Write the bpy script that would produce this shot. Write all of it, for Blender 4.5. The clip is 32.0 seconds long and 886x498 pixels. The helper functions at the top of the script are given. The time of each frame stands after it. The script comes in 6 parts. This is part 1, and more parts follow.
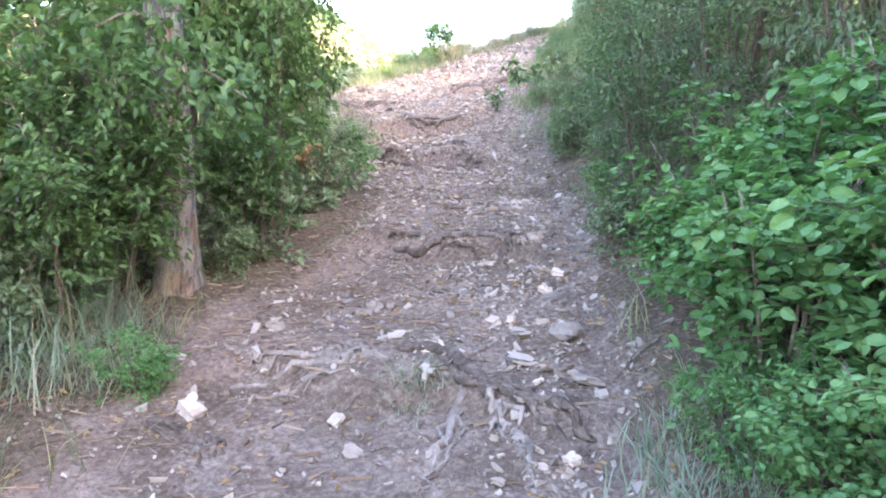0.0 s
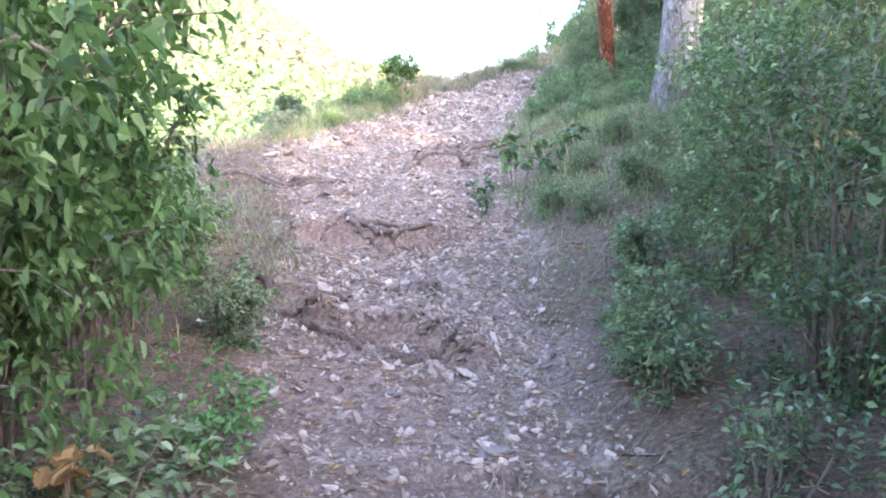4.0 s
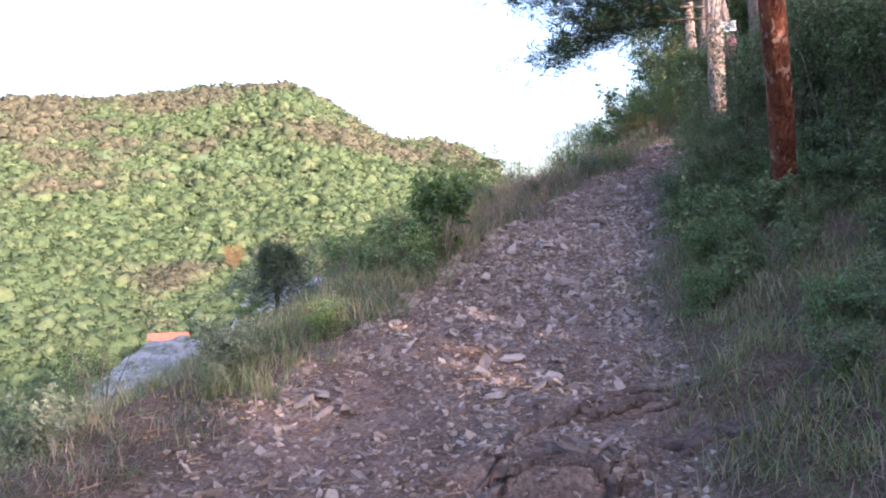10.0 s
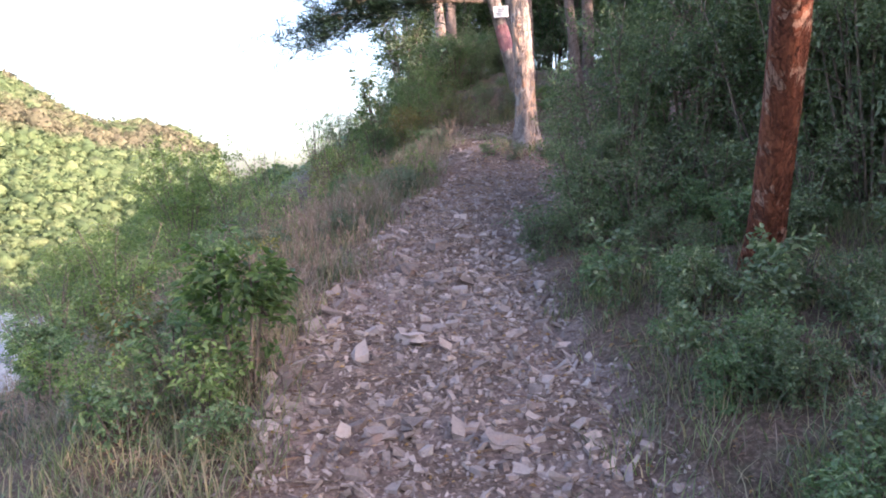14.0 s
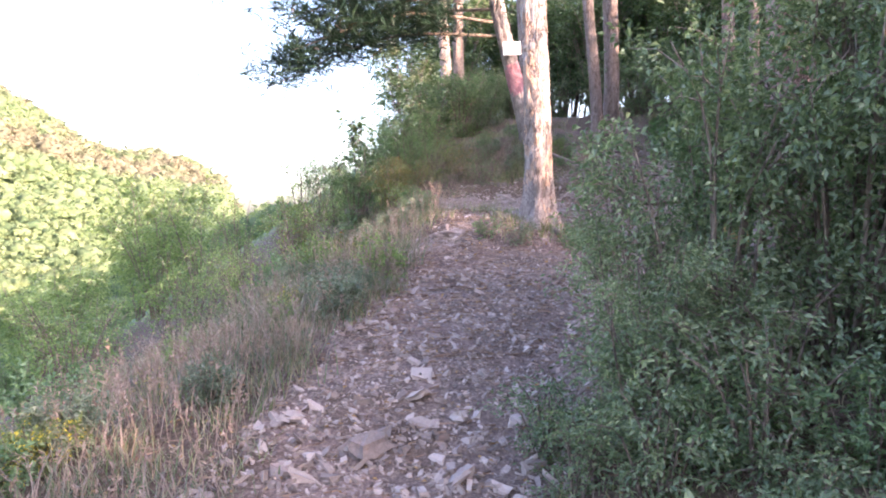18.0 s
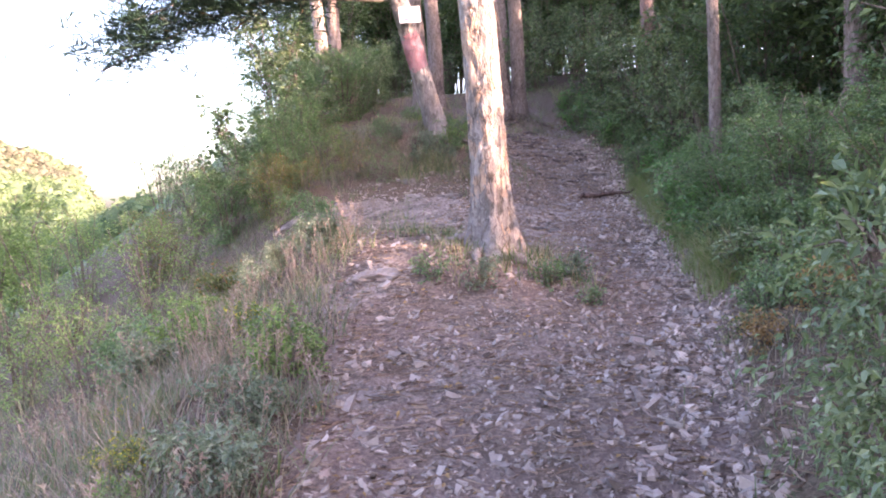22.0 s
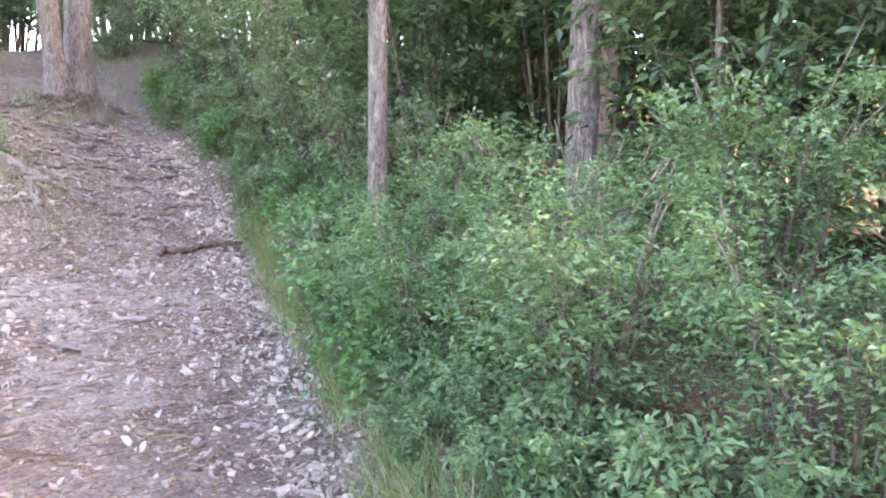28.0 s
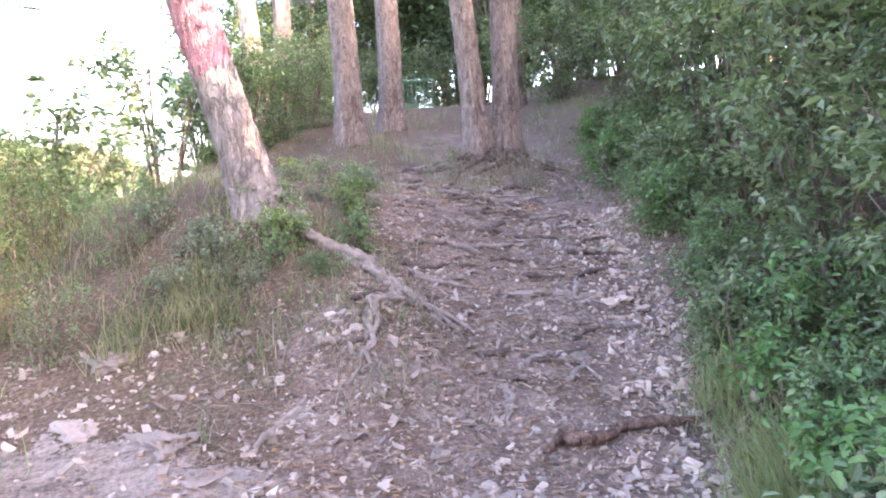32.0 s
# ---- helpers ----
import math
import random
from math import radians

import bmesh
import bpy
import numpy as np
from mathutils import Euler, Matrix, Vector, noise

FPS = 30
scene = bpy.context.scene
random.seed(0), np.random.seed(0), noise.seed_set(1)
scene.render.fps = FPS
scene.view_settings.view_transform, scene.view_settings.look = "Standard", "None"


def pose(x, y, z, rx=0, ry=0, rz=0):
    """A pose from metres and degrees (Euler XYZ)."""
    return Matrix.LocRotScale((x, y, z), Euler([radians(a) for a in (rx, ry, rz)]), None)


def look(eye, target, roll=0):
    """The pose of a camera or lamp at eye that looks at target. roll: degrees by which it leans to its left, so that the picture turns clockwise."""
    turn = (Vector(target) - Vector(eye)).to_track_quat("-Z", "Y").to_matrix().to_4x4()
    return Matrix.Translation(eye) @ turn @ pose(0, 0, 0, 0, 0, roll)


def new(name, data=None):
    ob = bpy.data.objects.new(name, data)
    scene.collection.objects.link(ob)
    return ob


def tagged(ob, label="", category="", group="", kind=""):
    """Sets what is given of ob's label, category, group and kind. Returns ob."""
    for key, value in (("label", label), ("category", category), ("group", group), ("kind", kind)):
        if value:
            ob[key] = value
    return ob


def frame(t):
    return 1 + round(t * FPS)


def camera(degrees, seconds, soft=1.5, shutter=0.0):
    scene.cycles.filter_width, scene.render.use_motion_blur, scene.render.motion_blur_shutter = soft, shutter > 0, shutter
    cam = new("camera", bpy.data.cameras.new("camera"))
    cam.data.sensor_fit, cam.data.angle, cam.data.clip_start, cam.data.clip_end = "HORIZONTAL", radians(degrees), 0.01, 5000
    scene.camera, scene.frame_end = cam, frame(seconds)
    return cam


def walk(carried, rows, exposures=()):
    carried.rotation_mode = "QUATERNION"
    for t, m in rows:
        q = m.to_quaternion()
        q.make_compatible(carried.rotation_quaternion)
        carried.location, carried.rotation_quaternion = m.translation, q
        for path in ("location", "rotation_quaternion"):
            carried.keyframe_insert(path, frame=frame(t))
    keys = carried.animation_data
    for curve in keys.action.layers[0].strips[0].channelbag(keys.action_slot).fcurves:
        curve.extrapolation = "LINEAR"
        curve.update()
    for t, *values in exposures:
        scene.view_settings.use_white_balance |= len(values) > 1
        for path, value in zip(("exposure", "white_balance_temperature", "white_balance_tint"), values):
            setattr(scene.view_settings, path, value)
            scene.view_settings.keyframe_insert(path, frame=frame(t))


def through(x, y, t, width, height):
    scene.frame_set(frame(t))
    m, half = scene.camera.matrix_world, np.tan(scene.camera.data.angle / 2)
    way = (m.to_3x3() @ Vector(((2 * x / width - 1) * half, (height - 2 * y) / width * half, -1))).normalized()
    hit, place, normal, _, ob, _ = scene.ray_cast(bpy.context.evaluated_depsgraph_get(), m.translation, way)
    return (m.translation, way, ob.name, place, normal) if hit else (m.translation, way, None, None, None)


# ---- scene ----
EXPOSURES = [(0, 4.36, 6100, 14), (2, 4.1, 6000, 14), (3, 4.1, 5900, 15), (6, 3.8, 5450, 21), (7, 3.2, 5600, 22), (7.5, 3.0, 5600, 22), (9, 2.4, 5500, 24), (11, 2.08, 5850, 26), (12, 1.92, 5900, 26), (13, 2.3, 6000, 27), (14, 2.6, 6050, 26), (17, 3.6, 6200, 29), (18, 3.3, 6150, 30), (20, 3.42, 6400, 34), (23, 3.5, 6400, 35), (24, 3.8, 6600, 30), (27, 4.43, 6650, 22), (29, 4.9, 6800, 22), (30, 4.95, 6900, 22), (31, 4.8, 6750, 25), (32, 4.4, 6470, 29)]
cam = camera(59.3, 32.0, 1.9)
PATH = [
    (0, (0.613, -0.005, 1.351), (0.233, 1.936, 1.051), -0.09),
    (0.5, (0.574, 0.329, 1.404), (0.238, 2.291, 1.213), -1.23),
    (1, (0.543, 0.604, 1.427), (0.302, 2.583, 1.267), 0.04),
    (1.5, (0.433, 0.968, 1.526), (0.206, 2.943, 1.312), 0.70),
    (2, (0.396, 1.264, 1.591), (0.185, 3.236, 1.333), -0.08),
    (2.5, (0.415, 1.636, 1.729), (0.126, 3.602, 1.506), -1.53),
    (3, (0.334, 1.955, 1.743), (0.019, 3.916, 1.504), 1.27),
    (3.5, (0.113, 2.285, 1.850), (-0.136, 4.253, 1.600), 3.40),
    (5.5, (-0.042, 3.542, 2.209), (-0.304, 5.495, 1.866), 1.73),
    (6, (-0.068, 3.849, 2.272), (-0.338, 5.806, 1.963), -1.98),
    (6.5, (-0.050, 4.188, 2.477), (-0.318, 6.160, 2.276), -3.57),
    (7, (-0.170, 4.470, 2.467), (-0.385, 6.452, 2.313), -1.39),
    (7.5, (-0.328, 4.830, 2.593), (-0.568, 6.810, 2.436), 0.38),
    (8, (-0.336, 5.202, 2.594), (-0.556, 7.188, 2.518), -1.84),
    (8.5, (-0.308, 5.556, 2.710), (-0.563, 7.539, 2.662), -1.24),
    (9, (-0.441, 5.898, 2.703), (-0.735, 7.876, 2.644), 1.37),
    (9.5, (-0.616, 6.172, 2.836), (-0.925, 8.147, 2.770), 1.42),
    (10, (-0.741, 6.423, 2.813), (-1.111, 8.386, 2.713), -0.58),
    (10.5, (-0.837, 6.801, 2.913), (-1.190, 8.768, 2.831), -1.88),
    (11, (-1.020, 7.063, 2.922), (-1.362, 9.032, 2.847), 0.98),
    (11.5, (-1.348, 7.370, 3.050), (-1.671, 9.343, 2.987), 3.53),
    (12, (-1.437, 7.608, 3.063), (-1.642, 9.595, 2.959), 0.17),
    (12.5, (-1.497, 7.975, 3.149), (-1.574, 9.968, 3.006), -0.09),
    (13, (-1.620, 8.305, 3.151), (-1.605, 10.299, 2.988), -1.04),
    (13.5, (-1.715, 8.628, 3.292), (-1.586, 10.616, 3.124), 2.77),
    (14, (-1.567, 8.987, 3.287), (-1.242, 10.954, 3.129), -1.78),
    (14.5, (-1.412, 9.242, 3.379), (-0.970, 11.188, 3.249), -1.33),
    (16.5, (-0.989, 10.474, 3.614), (-0.417, 12.390, 3.566), -0.62),
    (17, (-0.981, 10.869, 3.622), (-0.515, 12.812, 3.547), 0.64),
    (17.5, (-0.991, 11.197, 3.720), (-0.639, 13.165, 3.677), 0.99),
    (18, (-0.859, 11.541, 3.744), (-0.552, 13.516, 3.686), 0.33),
    (18.5, (-0.841, 11.832, 3.805), (-0.539, 13.806, 3.711), 0.18),
    (19, (-0.926, 12.207, 3.832), (-0.679, 14.188, 3.721), 2.23),
    (19.5, (-0.939, 12.417, 3.846), (-0.509, 14.365, 3.703), 1.84),
    (20, (-0.855, 12.694, 3.872), (-0.357, 14.622, 3.683), -0.32),
    (20.5, (-0.784, 12.893, 4.001), (-0.256, 14.817, 3.856), 1.05),
    (21, (-0.820, 13.180, 3.997), (-0.271, 15.097, 3.838), 1.12),
    (21.5, (-0.855, 13.429, 4.126), (-0.299, 15.340, 3.928), -0.14),
    (22, (-0.798, 13.672, 4.116), (-0.187, 15.572, 3.992), -2.82),
    (22.5, (-0.659, 13.982, 4.241), (0.042, 15.852, 4.131), -1.43),
    (23, (-0.642, 14.216, 4.239), (0.098, 16.070, 4.118), -0.32),
    (23.5, (-0.649, 14.447, 4.392), (0.232, 16.231, 4.189), 1.27),
    (24, (-0.559, 14.584, 4.382), (0.489, 16.275, 4.175), 0.13),
    (24.5, (-0.264, 14.857, 4.390), (0.829, 16.516, 4.159), -0.68),
    (26.5, (0.372, 15.837, 4.594), (1.594, 17.406, 4.376), -0.63),
    (27, (0.589, 16.076, 4.620), (1.840, 17.625, 4.439), -2.76),
    (27.5, (0.829, 16.399, 4.672), (2.144, 17.888, 4.444), 2.24),
    (28, (1.003, 16.580, 4.704), (2.432, 17.964, 4.495), 0.27),
    (28.5, (1.329, 16.827, 4.775), (2.684, 18.285, 4.582), -2.48),
    (29, (1.531, 17.121, 4.725), (2.772, 18.675, 4.514), -0.70),
    (29.5, (1.733, 17.466, 4.842), (2.943, 19.036, 4.573), 2.01),
    (30, (2.011, 17.768, 4.851), (3.183, 19.376, 4.649), 0.03),
    (30.5, (2.148, 18.015, 4.905), (3.138, 19.746, 4.750), 0.73),
    (31, (2.214, 18.410, 4.975), (3.025, 20.235, 4.869), 2.72),
    (31.5, (2.315, 18.711, 4.968), (2.898, 20.624, 4.919), -0.61),
    (32, (2.550, 19.054, 5.044), (2.983, 21.003, 4.934), -2.36),
]
walk(cam, [(t, look(e, g, r)) for t, e, g, r in PATH], EXPOSURES)
# -- camera end
# ---------------------------------------------------------------- light
SUN_AZ, SUN_EL = 128.0, 17.0          # degrees: from +y towards +x, and up
world = bpy.data.worlds.new("sky")
scene.world = world
world.use_nodes = True
wn = world.node_tree.nodes
sky = wn.new("ShaderNodeTexSky")
sky.sky_type, sky.sun_disc = "NISHITA", False
sky.sun_elevation, sky.sun_rotation = radians(SUN_EL), radians(SUN_AZ)
sky.air_density, sky.dust_density, sky.ozone_density = 1.0, 4.0, 1.0
wn["Background"].inputs["Strength"].default_value = 0.15
world.node_tree.links.new(sky.outputs["Color"], wn["Background"].inputs["Color"])
sun = new("sun", bpy.data.lights.new("sun", "SUN"))
sun.data.energy, sun.data.angle, sun.data.color = 4.0, radians(0.6), (1.0, 0.74, 0.5)
sdir = Vector((math.sin(radians(SUN_AZ)) * math.cos(radians(SUN_EL)), math.cos(radians(SUN_AZ)) * math.cos(radians(SUN_EL)), math.sin(radians(SUN_EL))))
sun.matrix_world = look(sdir * 60, (0, 0, 0))

# ---------------------------------------------------------------- materials


class Net:
    """A node material with a few short ways to add nodes."""

    def __init__(self, name):
        self.m = bpy.data.materials.new(name)
        self.m.use_nodes = True
        self.t = self.m.node_tree
        self.b = self.t.nodes["Principled BSDF"]
        self.out = self.t.nodes["Material Output"]

    def add(self, kind, **ins):
        n = self.t.nodes.new(kind)
        for k, v in ins.items():
            self.put(n, k.replace("_", " "), v)
        return n

    def put(self, n, key, v):
        sock = n.inputs[int(key[1:])] if key[0] == "i" and key[1:].isdigit() else n.inputs[key]
        if isinstance(v, bpy.types.NodeSocket):
            self.t.links.new(v, sock)
        else:
            sock.default_value = v

    def where(self, kind="Object"):
        if kind == "World":
            return self.add("ShaderNodeNewGeometry").outputs["Position"]
        return self.add("ShaderNodeTexCoord").outputs["Object"]

    def stretch(self, vec, scale):
        n = self.add("ShaderNodeMapping")
        self.put(n, "Vector", vec)
        n.inputs["Scale"].default_value = scale
        return n.outputs[0]

    def noise(self, vec, scale, detail=4.0, rough=0.6):
        return self.add("ShaderNodeTexNoise", Vector=vec, Scale=scale, Detail=detail, Roughness=rough).outputs["Fac"]

    def ramp(self, fac, stops):
        n = self.add("ShaderNodeValToRGB")
        self.put(n, "Fac", fac)
        els = n.color_ramp.elements
        while len(els) < len(stops):
            els.new(0.5)
        for e, (p, c) in zip(els, stops):
            e.position, e.color = p, (*c, 1)
        return n.outputs["Color"]

    def mix(self, fac, a, b, kind="MIX"):
        n = self.add("ShaderNodeMix")
        n.data_type, n.blend_type = "RGBA", kind
        for key, v in (("i0", fac), ("i6", a), ("i7", b)):
            if isinstance(v, tuple):
                v = (*v, 1)
            self.put(n, key, v)
        return n.outputs[2]

    def math(self, op, a, b=0.0, c=0.0):
        n = self.add("ShaderNodeMath")
        n.operation = op
        for key, v in (("i0", a), ("i1", b), ("i2", c)):
            self.put(n, key, v)
        return n.outputs[0]

    def bump(self, height, strength, distance=0.02, under=None):
        n = self.add("ShaderNodeBump", Height=height, Strength=strength, Distance=distance)
        if under:
            self.put(n, "Normal", under)
        return n.outputs[0]

    def done(self, colour, rough=0.85, normal=None, spec=0.3):
        for key, v in (("Base Color", colour), ("Roughness", rough), ("Specular IOR Level", spec)):
            if isinstance(v, tuple):
                v = (*v, 1)
            self.put(self.b, key, v)
        if normal:
            self.put(self.b, "Normal", normal)
        return self.m


def leaf_material(name, dark, mid, pale, through=0.35, rough=0.45, dry=None, share=0.0):
    n = Net(name)
    isl = n.add("ShaderNodeNewGeometry").outputs["Random Per Island"]
    pos = n.where("World")
    big = n.noise(pos, 0.9, 2)
    stops = [(0.0, dark), (0.5, mid), (1.0, pale)]
    fac = n.math("ADD", n.math("MULTIPLY", isl, 0.7), n.math("MULTIPLY_ADD", big, 0.7, -0.2))
    col = n.ramp(fac, stops)
    if dry:
        pick = n.math("GREATER_THAN", n.math("FRACT", n.math("MULTIPLY", isl, 13.7)), 1 - share)
        col = n.mix(pick, col, dry)
    vein = n.noise(pos, 160.0, 2)
    col = n.mix(0.25, col, n.ramp(vein, [(0.3, (0.3, 0.3, 0.3)), (0.7, (1, 1, 1))]), "MULTIPLY")
    n.done(col, rough, n.bump(vein, 0.25, 0.004), 0.4)
    tr = n.add("ShaderNodeBsdfTranslucent")
    n.put(tr, "Color", n.mix(1.0, col, (0.9, 1.0, 0.45), "MULTIPLY"))
    mx = n.add("ShaderNodeMixShader", Fac=through)
    n.put(mx, "i1", n.b.outputs[0])
    n.put(mx, "i2", tr.outputs[0])
    n.t.links.new(mx.outputs[0], n.out.inputs["Surface"])
    return n.m


def bark_material(name, deep, mid, pale, plate=(26, 26, 5.0), depth=0.016, flake=None, flake_level=0.6, patch=None, crack_mix=0.75):
    """Bark in upright plates with ragged cracks, pale ridges and, where given, bare flaked spots or a paint mark."""
    n = Net(name)
    p = n.where()

    def warp(vec, scale, amount):
        w = n.add("ShaderNodeTexNoise", Vector=vec, Scale=scale, Detail=3.0)
        v = n.add("ShaderNodeVectorMath")
        v.operation = "MULTIPLY_ADD"
        n.put(v, "i0", w.outputs["Color"])
        v.inputs[1].default_value = (amount, amount, amount * 2)
        n.put(v, "i2", vec)
        return v.outputs[0]

    def furrow(vec, scale, detail, wide):
        """Branching grooves where a stretched noise crosses its middle."""
        line = n.math("ABSOLUTE", n.math("SUBTRACT", n.noise(n.stretch(vec, scale), 1.0, detail, 0.55), 0.5))
        return n.ramp(line, [(0.0, (0, 0, 0)), (wide * 0.5, (0.45, 0.45, 0.45)), (wide, (1, 1, 1))])

    bent = warp(warp(p, 4.0, 0.08), 22.0, 0.03)
    q = n.stretch(bent, plate)
    cell = n.add("ShaderNodeTexVoronoi", Vector=q, Scale=1.0)
    fine = n.noise(n.stretch(p, (60, 60, 24)), 1.0, 6, 0.75)
    soft, spots = n.noise(p, 3.0, 4), n.noise(p, 4.5, 5)
    long_groove = furrow(bent, tuple(c * k for c, k in zip(plate, (0.7, 0.7, 0.3))), 3.0, 0.042)
    cross_groove = furrow(bent, tuple(c * k for c, k in zip(plate, (0.6, 0.6, 0.85))), 3.0, 0.026)
    crack = n.math("MULTIPLY", long_groove, n.math("MULTIPLY_ADD", cross_groove, 0.55, 0.45))
    tone = n.math("MULTIPLY_ADD", fine, 0.5, n.math("MULTIPLY_ADD", soft, 0.5, n.math("MULTIPLY_ADD", cell.outputs["Color"], 0.3, -0.1)))
    col = n.ramp(tone, [(0.28, deep), (0.52, mid), (0.8, pale)])
    if flake:
        some = n.ramp(n.math("MULTIPLY_ADD", cell.outputs["Color"], 0.3, n.math("MULTIPLY_ADD", fine, 0.2, spots)), [(flake_level, (0, 0, 0)), (flake_level + 0.05, (0.85, 0.85, 0.85))])
        col = n.mix(some, col, n.ramp(fine, [(0.3, tuple(0.65 * c for c in flake)), (0.7, flake)]))
    some = n.ramp(n.noise(p, 9.0, 4), [(0.38, (0.45, 0.45, 0.45)), (0.62, (1, 1, 1))])
    dark = n.math("MULTIPLY", n.math("MULTIPLY", n.math("SUBTRACT", 1.0, crack), some), crack_mix)
    col = n.mix(dark, col, tuple(0.6 * c for c in deep))
    h = n.math("MULTIPLY_ADD", crack, 0.8, n.math("MULTIPLY", fine, 0.8))
    if patch:
        place, radius, tint, cover = patch
        d = n.add("ShaderNodeVectorMath")
        d.operation = "DISTANCE"
        n.put(d, "i0", p)
        d.inputs[1].default_value = place
        rag = n.math("MULTIPLY_ADD", n.noise(p, 16.0, 5), 0.3, d.outputs["Value"])
        wear = n.math("MULTIPLY", n.ramp(fine, [(0.35, (0.3, 0.3, 0.3)), (0.6, (1, 1, 1))]), cover)
        col = n.mix(n.math("MULTIPLY", n.math("LESS_THAN", rag, radius), wear), col, tint)
    return n.done(col, 0.9, n.bump(h, 1.0, depth), 0.2)


def ground_material():
    n = Net("soil")
    p = n.where("World")
    trail = n.add("ShaderNodeAttribute")
    trail.attribute_name = "trail"
    far = n.add("ShaderNodeAttribute")
    far.attribute_name = "afar"
    big, mid, fine, grit = n.noise(p, 1.1, 4), n.noise(p, 7.0, 5), n.noise(p, 45.0, 5, 0.7), n.noise(p, 150.0, 3, 0.7)
    dirt = n.ramp(n.math("MULTIPLY_ADD", fine, 0.6, n.math("MULTIPLY", mid, 0.4)), [(0.27, (0.052, 0.035, 0.029)), (0.5, (0.175, 0.13, 0.112)), (0.7, (0.4, 0.32, 0.285))])
    dirt = n.mix(n.ramp(big, [(0.42, (0, 0, 0)), (0.62, (0.8, 0.8, 0.8))]), dirt, n.ramp(fine, [(0.3, (0.105, 0.066, 0.055)), (0.7, (0.31, 0.22, 0.19))]))
    litter = n.ramp(n.math("MULTIPLY_ADD", fine, 0.7, n.math("MULTIPLY", grit, 0.3)), [(0.32, (0.035, 0.025, 0.019)), (0.5, (0.115, 0.08, 0.06)), (0.68, (0.26, 0.19, 0.145))])
    patchy = n.noise(p, 2.6, 6, 0.7)
    dirt = n.mix(n.ramp(patchy, [(0.46, (0, 0, 0)), (0.6, (0.75, 0.75, 0.75))]), dirt, litter)
    moss = n.ramp(fine, [(0.3, (0.03, 0.05, 0.015)), (0.7, (0.1, 0.13, 0.05))])
    side = n.mix(n.ramp(mid, [(0.5, (0, 0, 0)), (0.66, (0.35, 0.35, 0.35))]), litter, moss)
    edge = n.math("MULTIPLY_ADD", n.math("SUBTRACT", mid, 0.5), 0.9, trail.outputs["Fac"])
    col = n.mix(n.ramp(edge, [(0.3, (0, 0, 0)), (0.6, (1, 1, 1))]), side, dirt)
    worn = n.add("ShaderNodeAttribute")
    worn.attribute_name = "bare"
    seam = n.noise(n.stretch(p, (2.0, 7.0, 9.0)), 1.6, 7, 0.72)
    rock = n.ramp(n.math("MULTIPLY_ADD", seam, 0.6, n.math("MULTIPLY", fine, 0.4)), [(0.38, (0.08, 0.06, 0.052)), (0.5, (0.25, 0.2, 0.18)), (0.68, (0.44, 0.37, 0.34))])
    show = n.math("MULTIPLY_ADD", n.math("SUBTRACT", fine, 0.5), 1.2, worn.outputs["Fac"])
    col = n.mix(n.ramp(show, [(0.4, (0, 0, 0)), (0.6, (0.9, 0.9, 0.9))]), col, rock)
    mid = n.math("MULTIPLY_ADD", n.math("MULTIPLY", seam, worn.outputs["Fac"]), 1.5, mid)
    wood = n.ramp(n.noise(p, 0.12, 6), [(0.35, (0.08, 0.125, 0.065)), (0.65, (0.13, 0.18, 0.09))])
    col = n.mix(far.outputs["Fac"], col, wood)
    h = n.math("MULTIPLY_ADD", fine, 0.6, n.math("MULTIPLY", grit, 0.4))
    return n.done(col, 0.95, n.bump(h, 0.9, 0.025, n.bump(mid, 0.5, 0.06)), 0.15)


def stone_material(name, dark, pale, rust=None, lichen=None, streak=False):
    n = Net(name)
    p = n.where("World")
    rnd = n.add("ShaderNodeNewGeometry").outputs["Random Per Island"]
    ob = n.add("ShaderNodeObjectInfo").outputs["Random"]
    fine, mid = n.noise(p, 70.0, 5, 0.7), n.noise(p, 14.0, 4)
    fac = n.math("ADD", n.math("MULTIPLY", n.math("FRACT", n.math("ADD", rnd, ob)), 0.55), n.math("MULTIPLY_ADD", fine, 0.5, -0.02))
    col = n.ramp(fac, [(0.1, dark), (0.9, pale)])
    if streak:
        band = n.noise(n.stretch(n.where(), (3.5, 0.7, 1.6)), 2.2, 8, 0.75)
        col = n.mix(n.ramp(band, [(0.4, (0.85, 0.85, 0.85)), (0.52, (0, 0, 0))]), col, tuple(0.45 * c for c in dark))
        mid = n.math("MULTIPLY_ADD", band, 6.0, mid)
    if rust:
        col = n.mix(n.ramp(mid, [(0.55, (0, 0, 0)), (0.72, (0.7, 0.7, 0.7))]), col, rust)
    if lichen:
        col = n.mix(n.ramp(n.noise(p, 3.0, 6), [(0.5, (0, 0, 0)), (0.62, (0.8, 0.8, 0.8))]), col, lichen)
    return n.done(col, 0.85, n.bump(n.math("MULTIPLY_ADD", fine, 0.5, mid), 0.6, 0.012), 0.3)


def plain_material(name, a, b, scale=30.0, rough=0.6, metal=0.0, bump=0.2):
    n = Net(name)
    f = n.noise(n.where(), scale, 4)
    n.b.inputs["Metallic"].default_value = metal
    return n.done(n.ramp(f, [(0.3, a), (0.7, b)]), rough, n.bump(f, bump, 0.004))


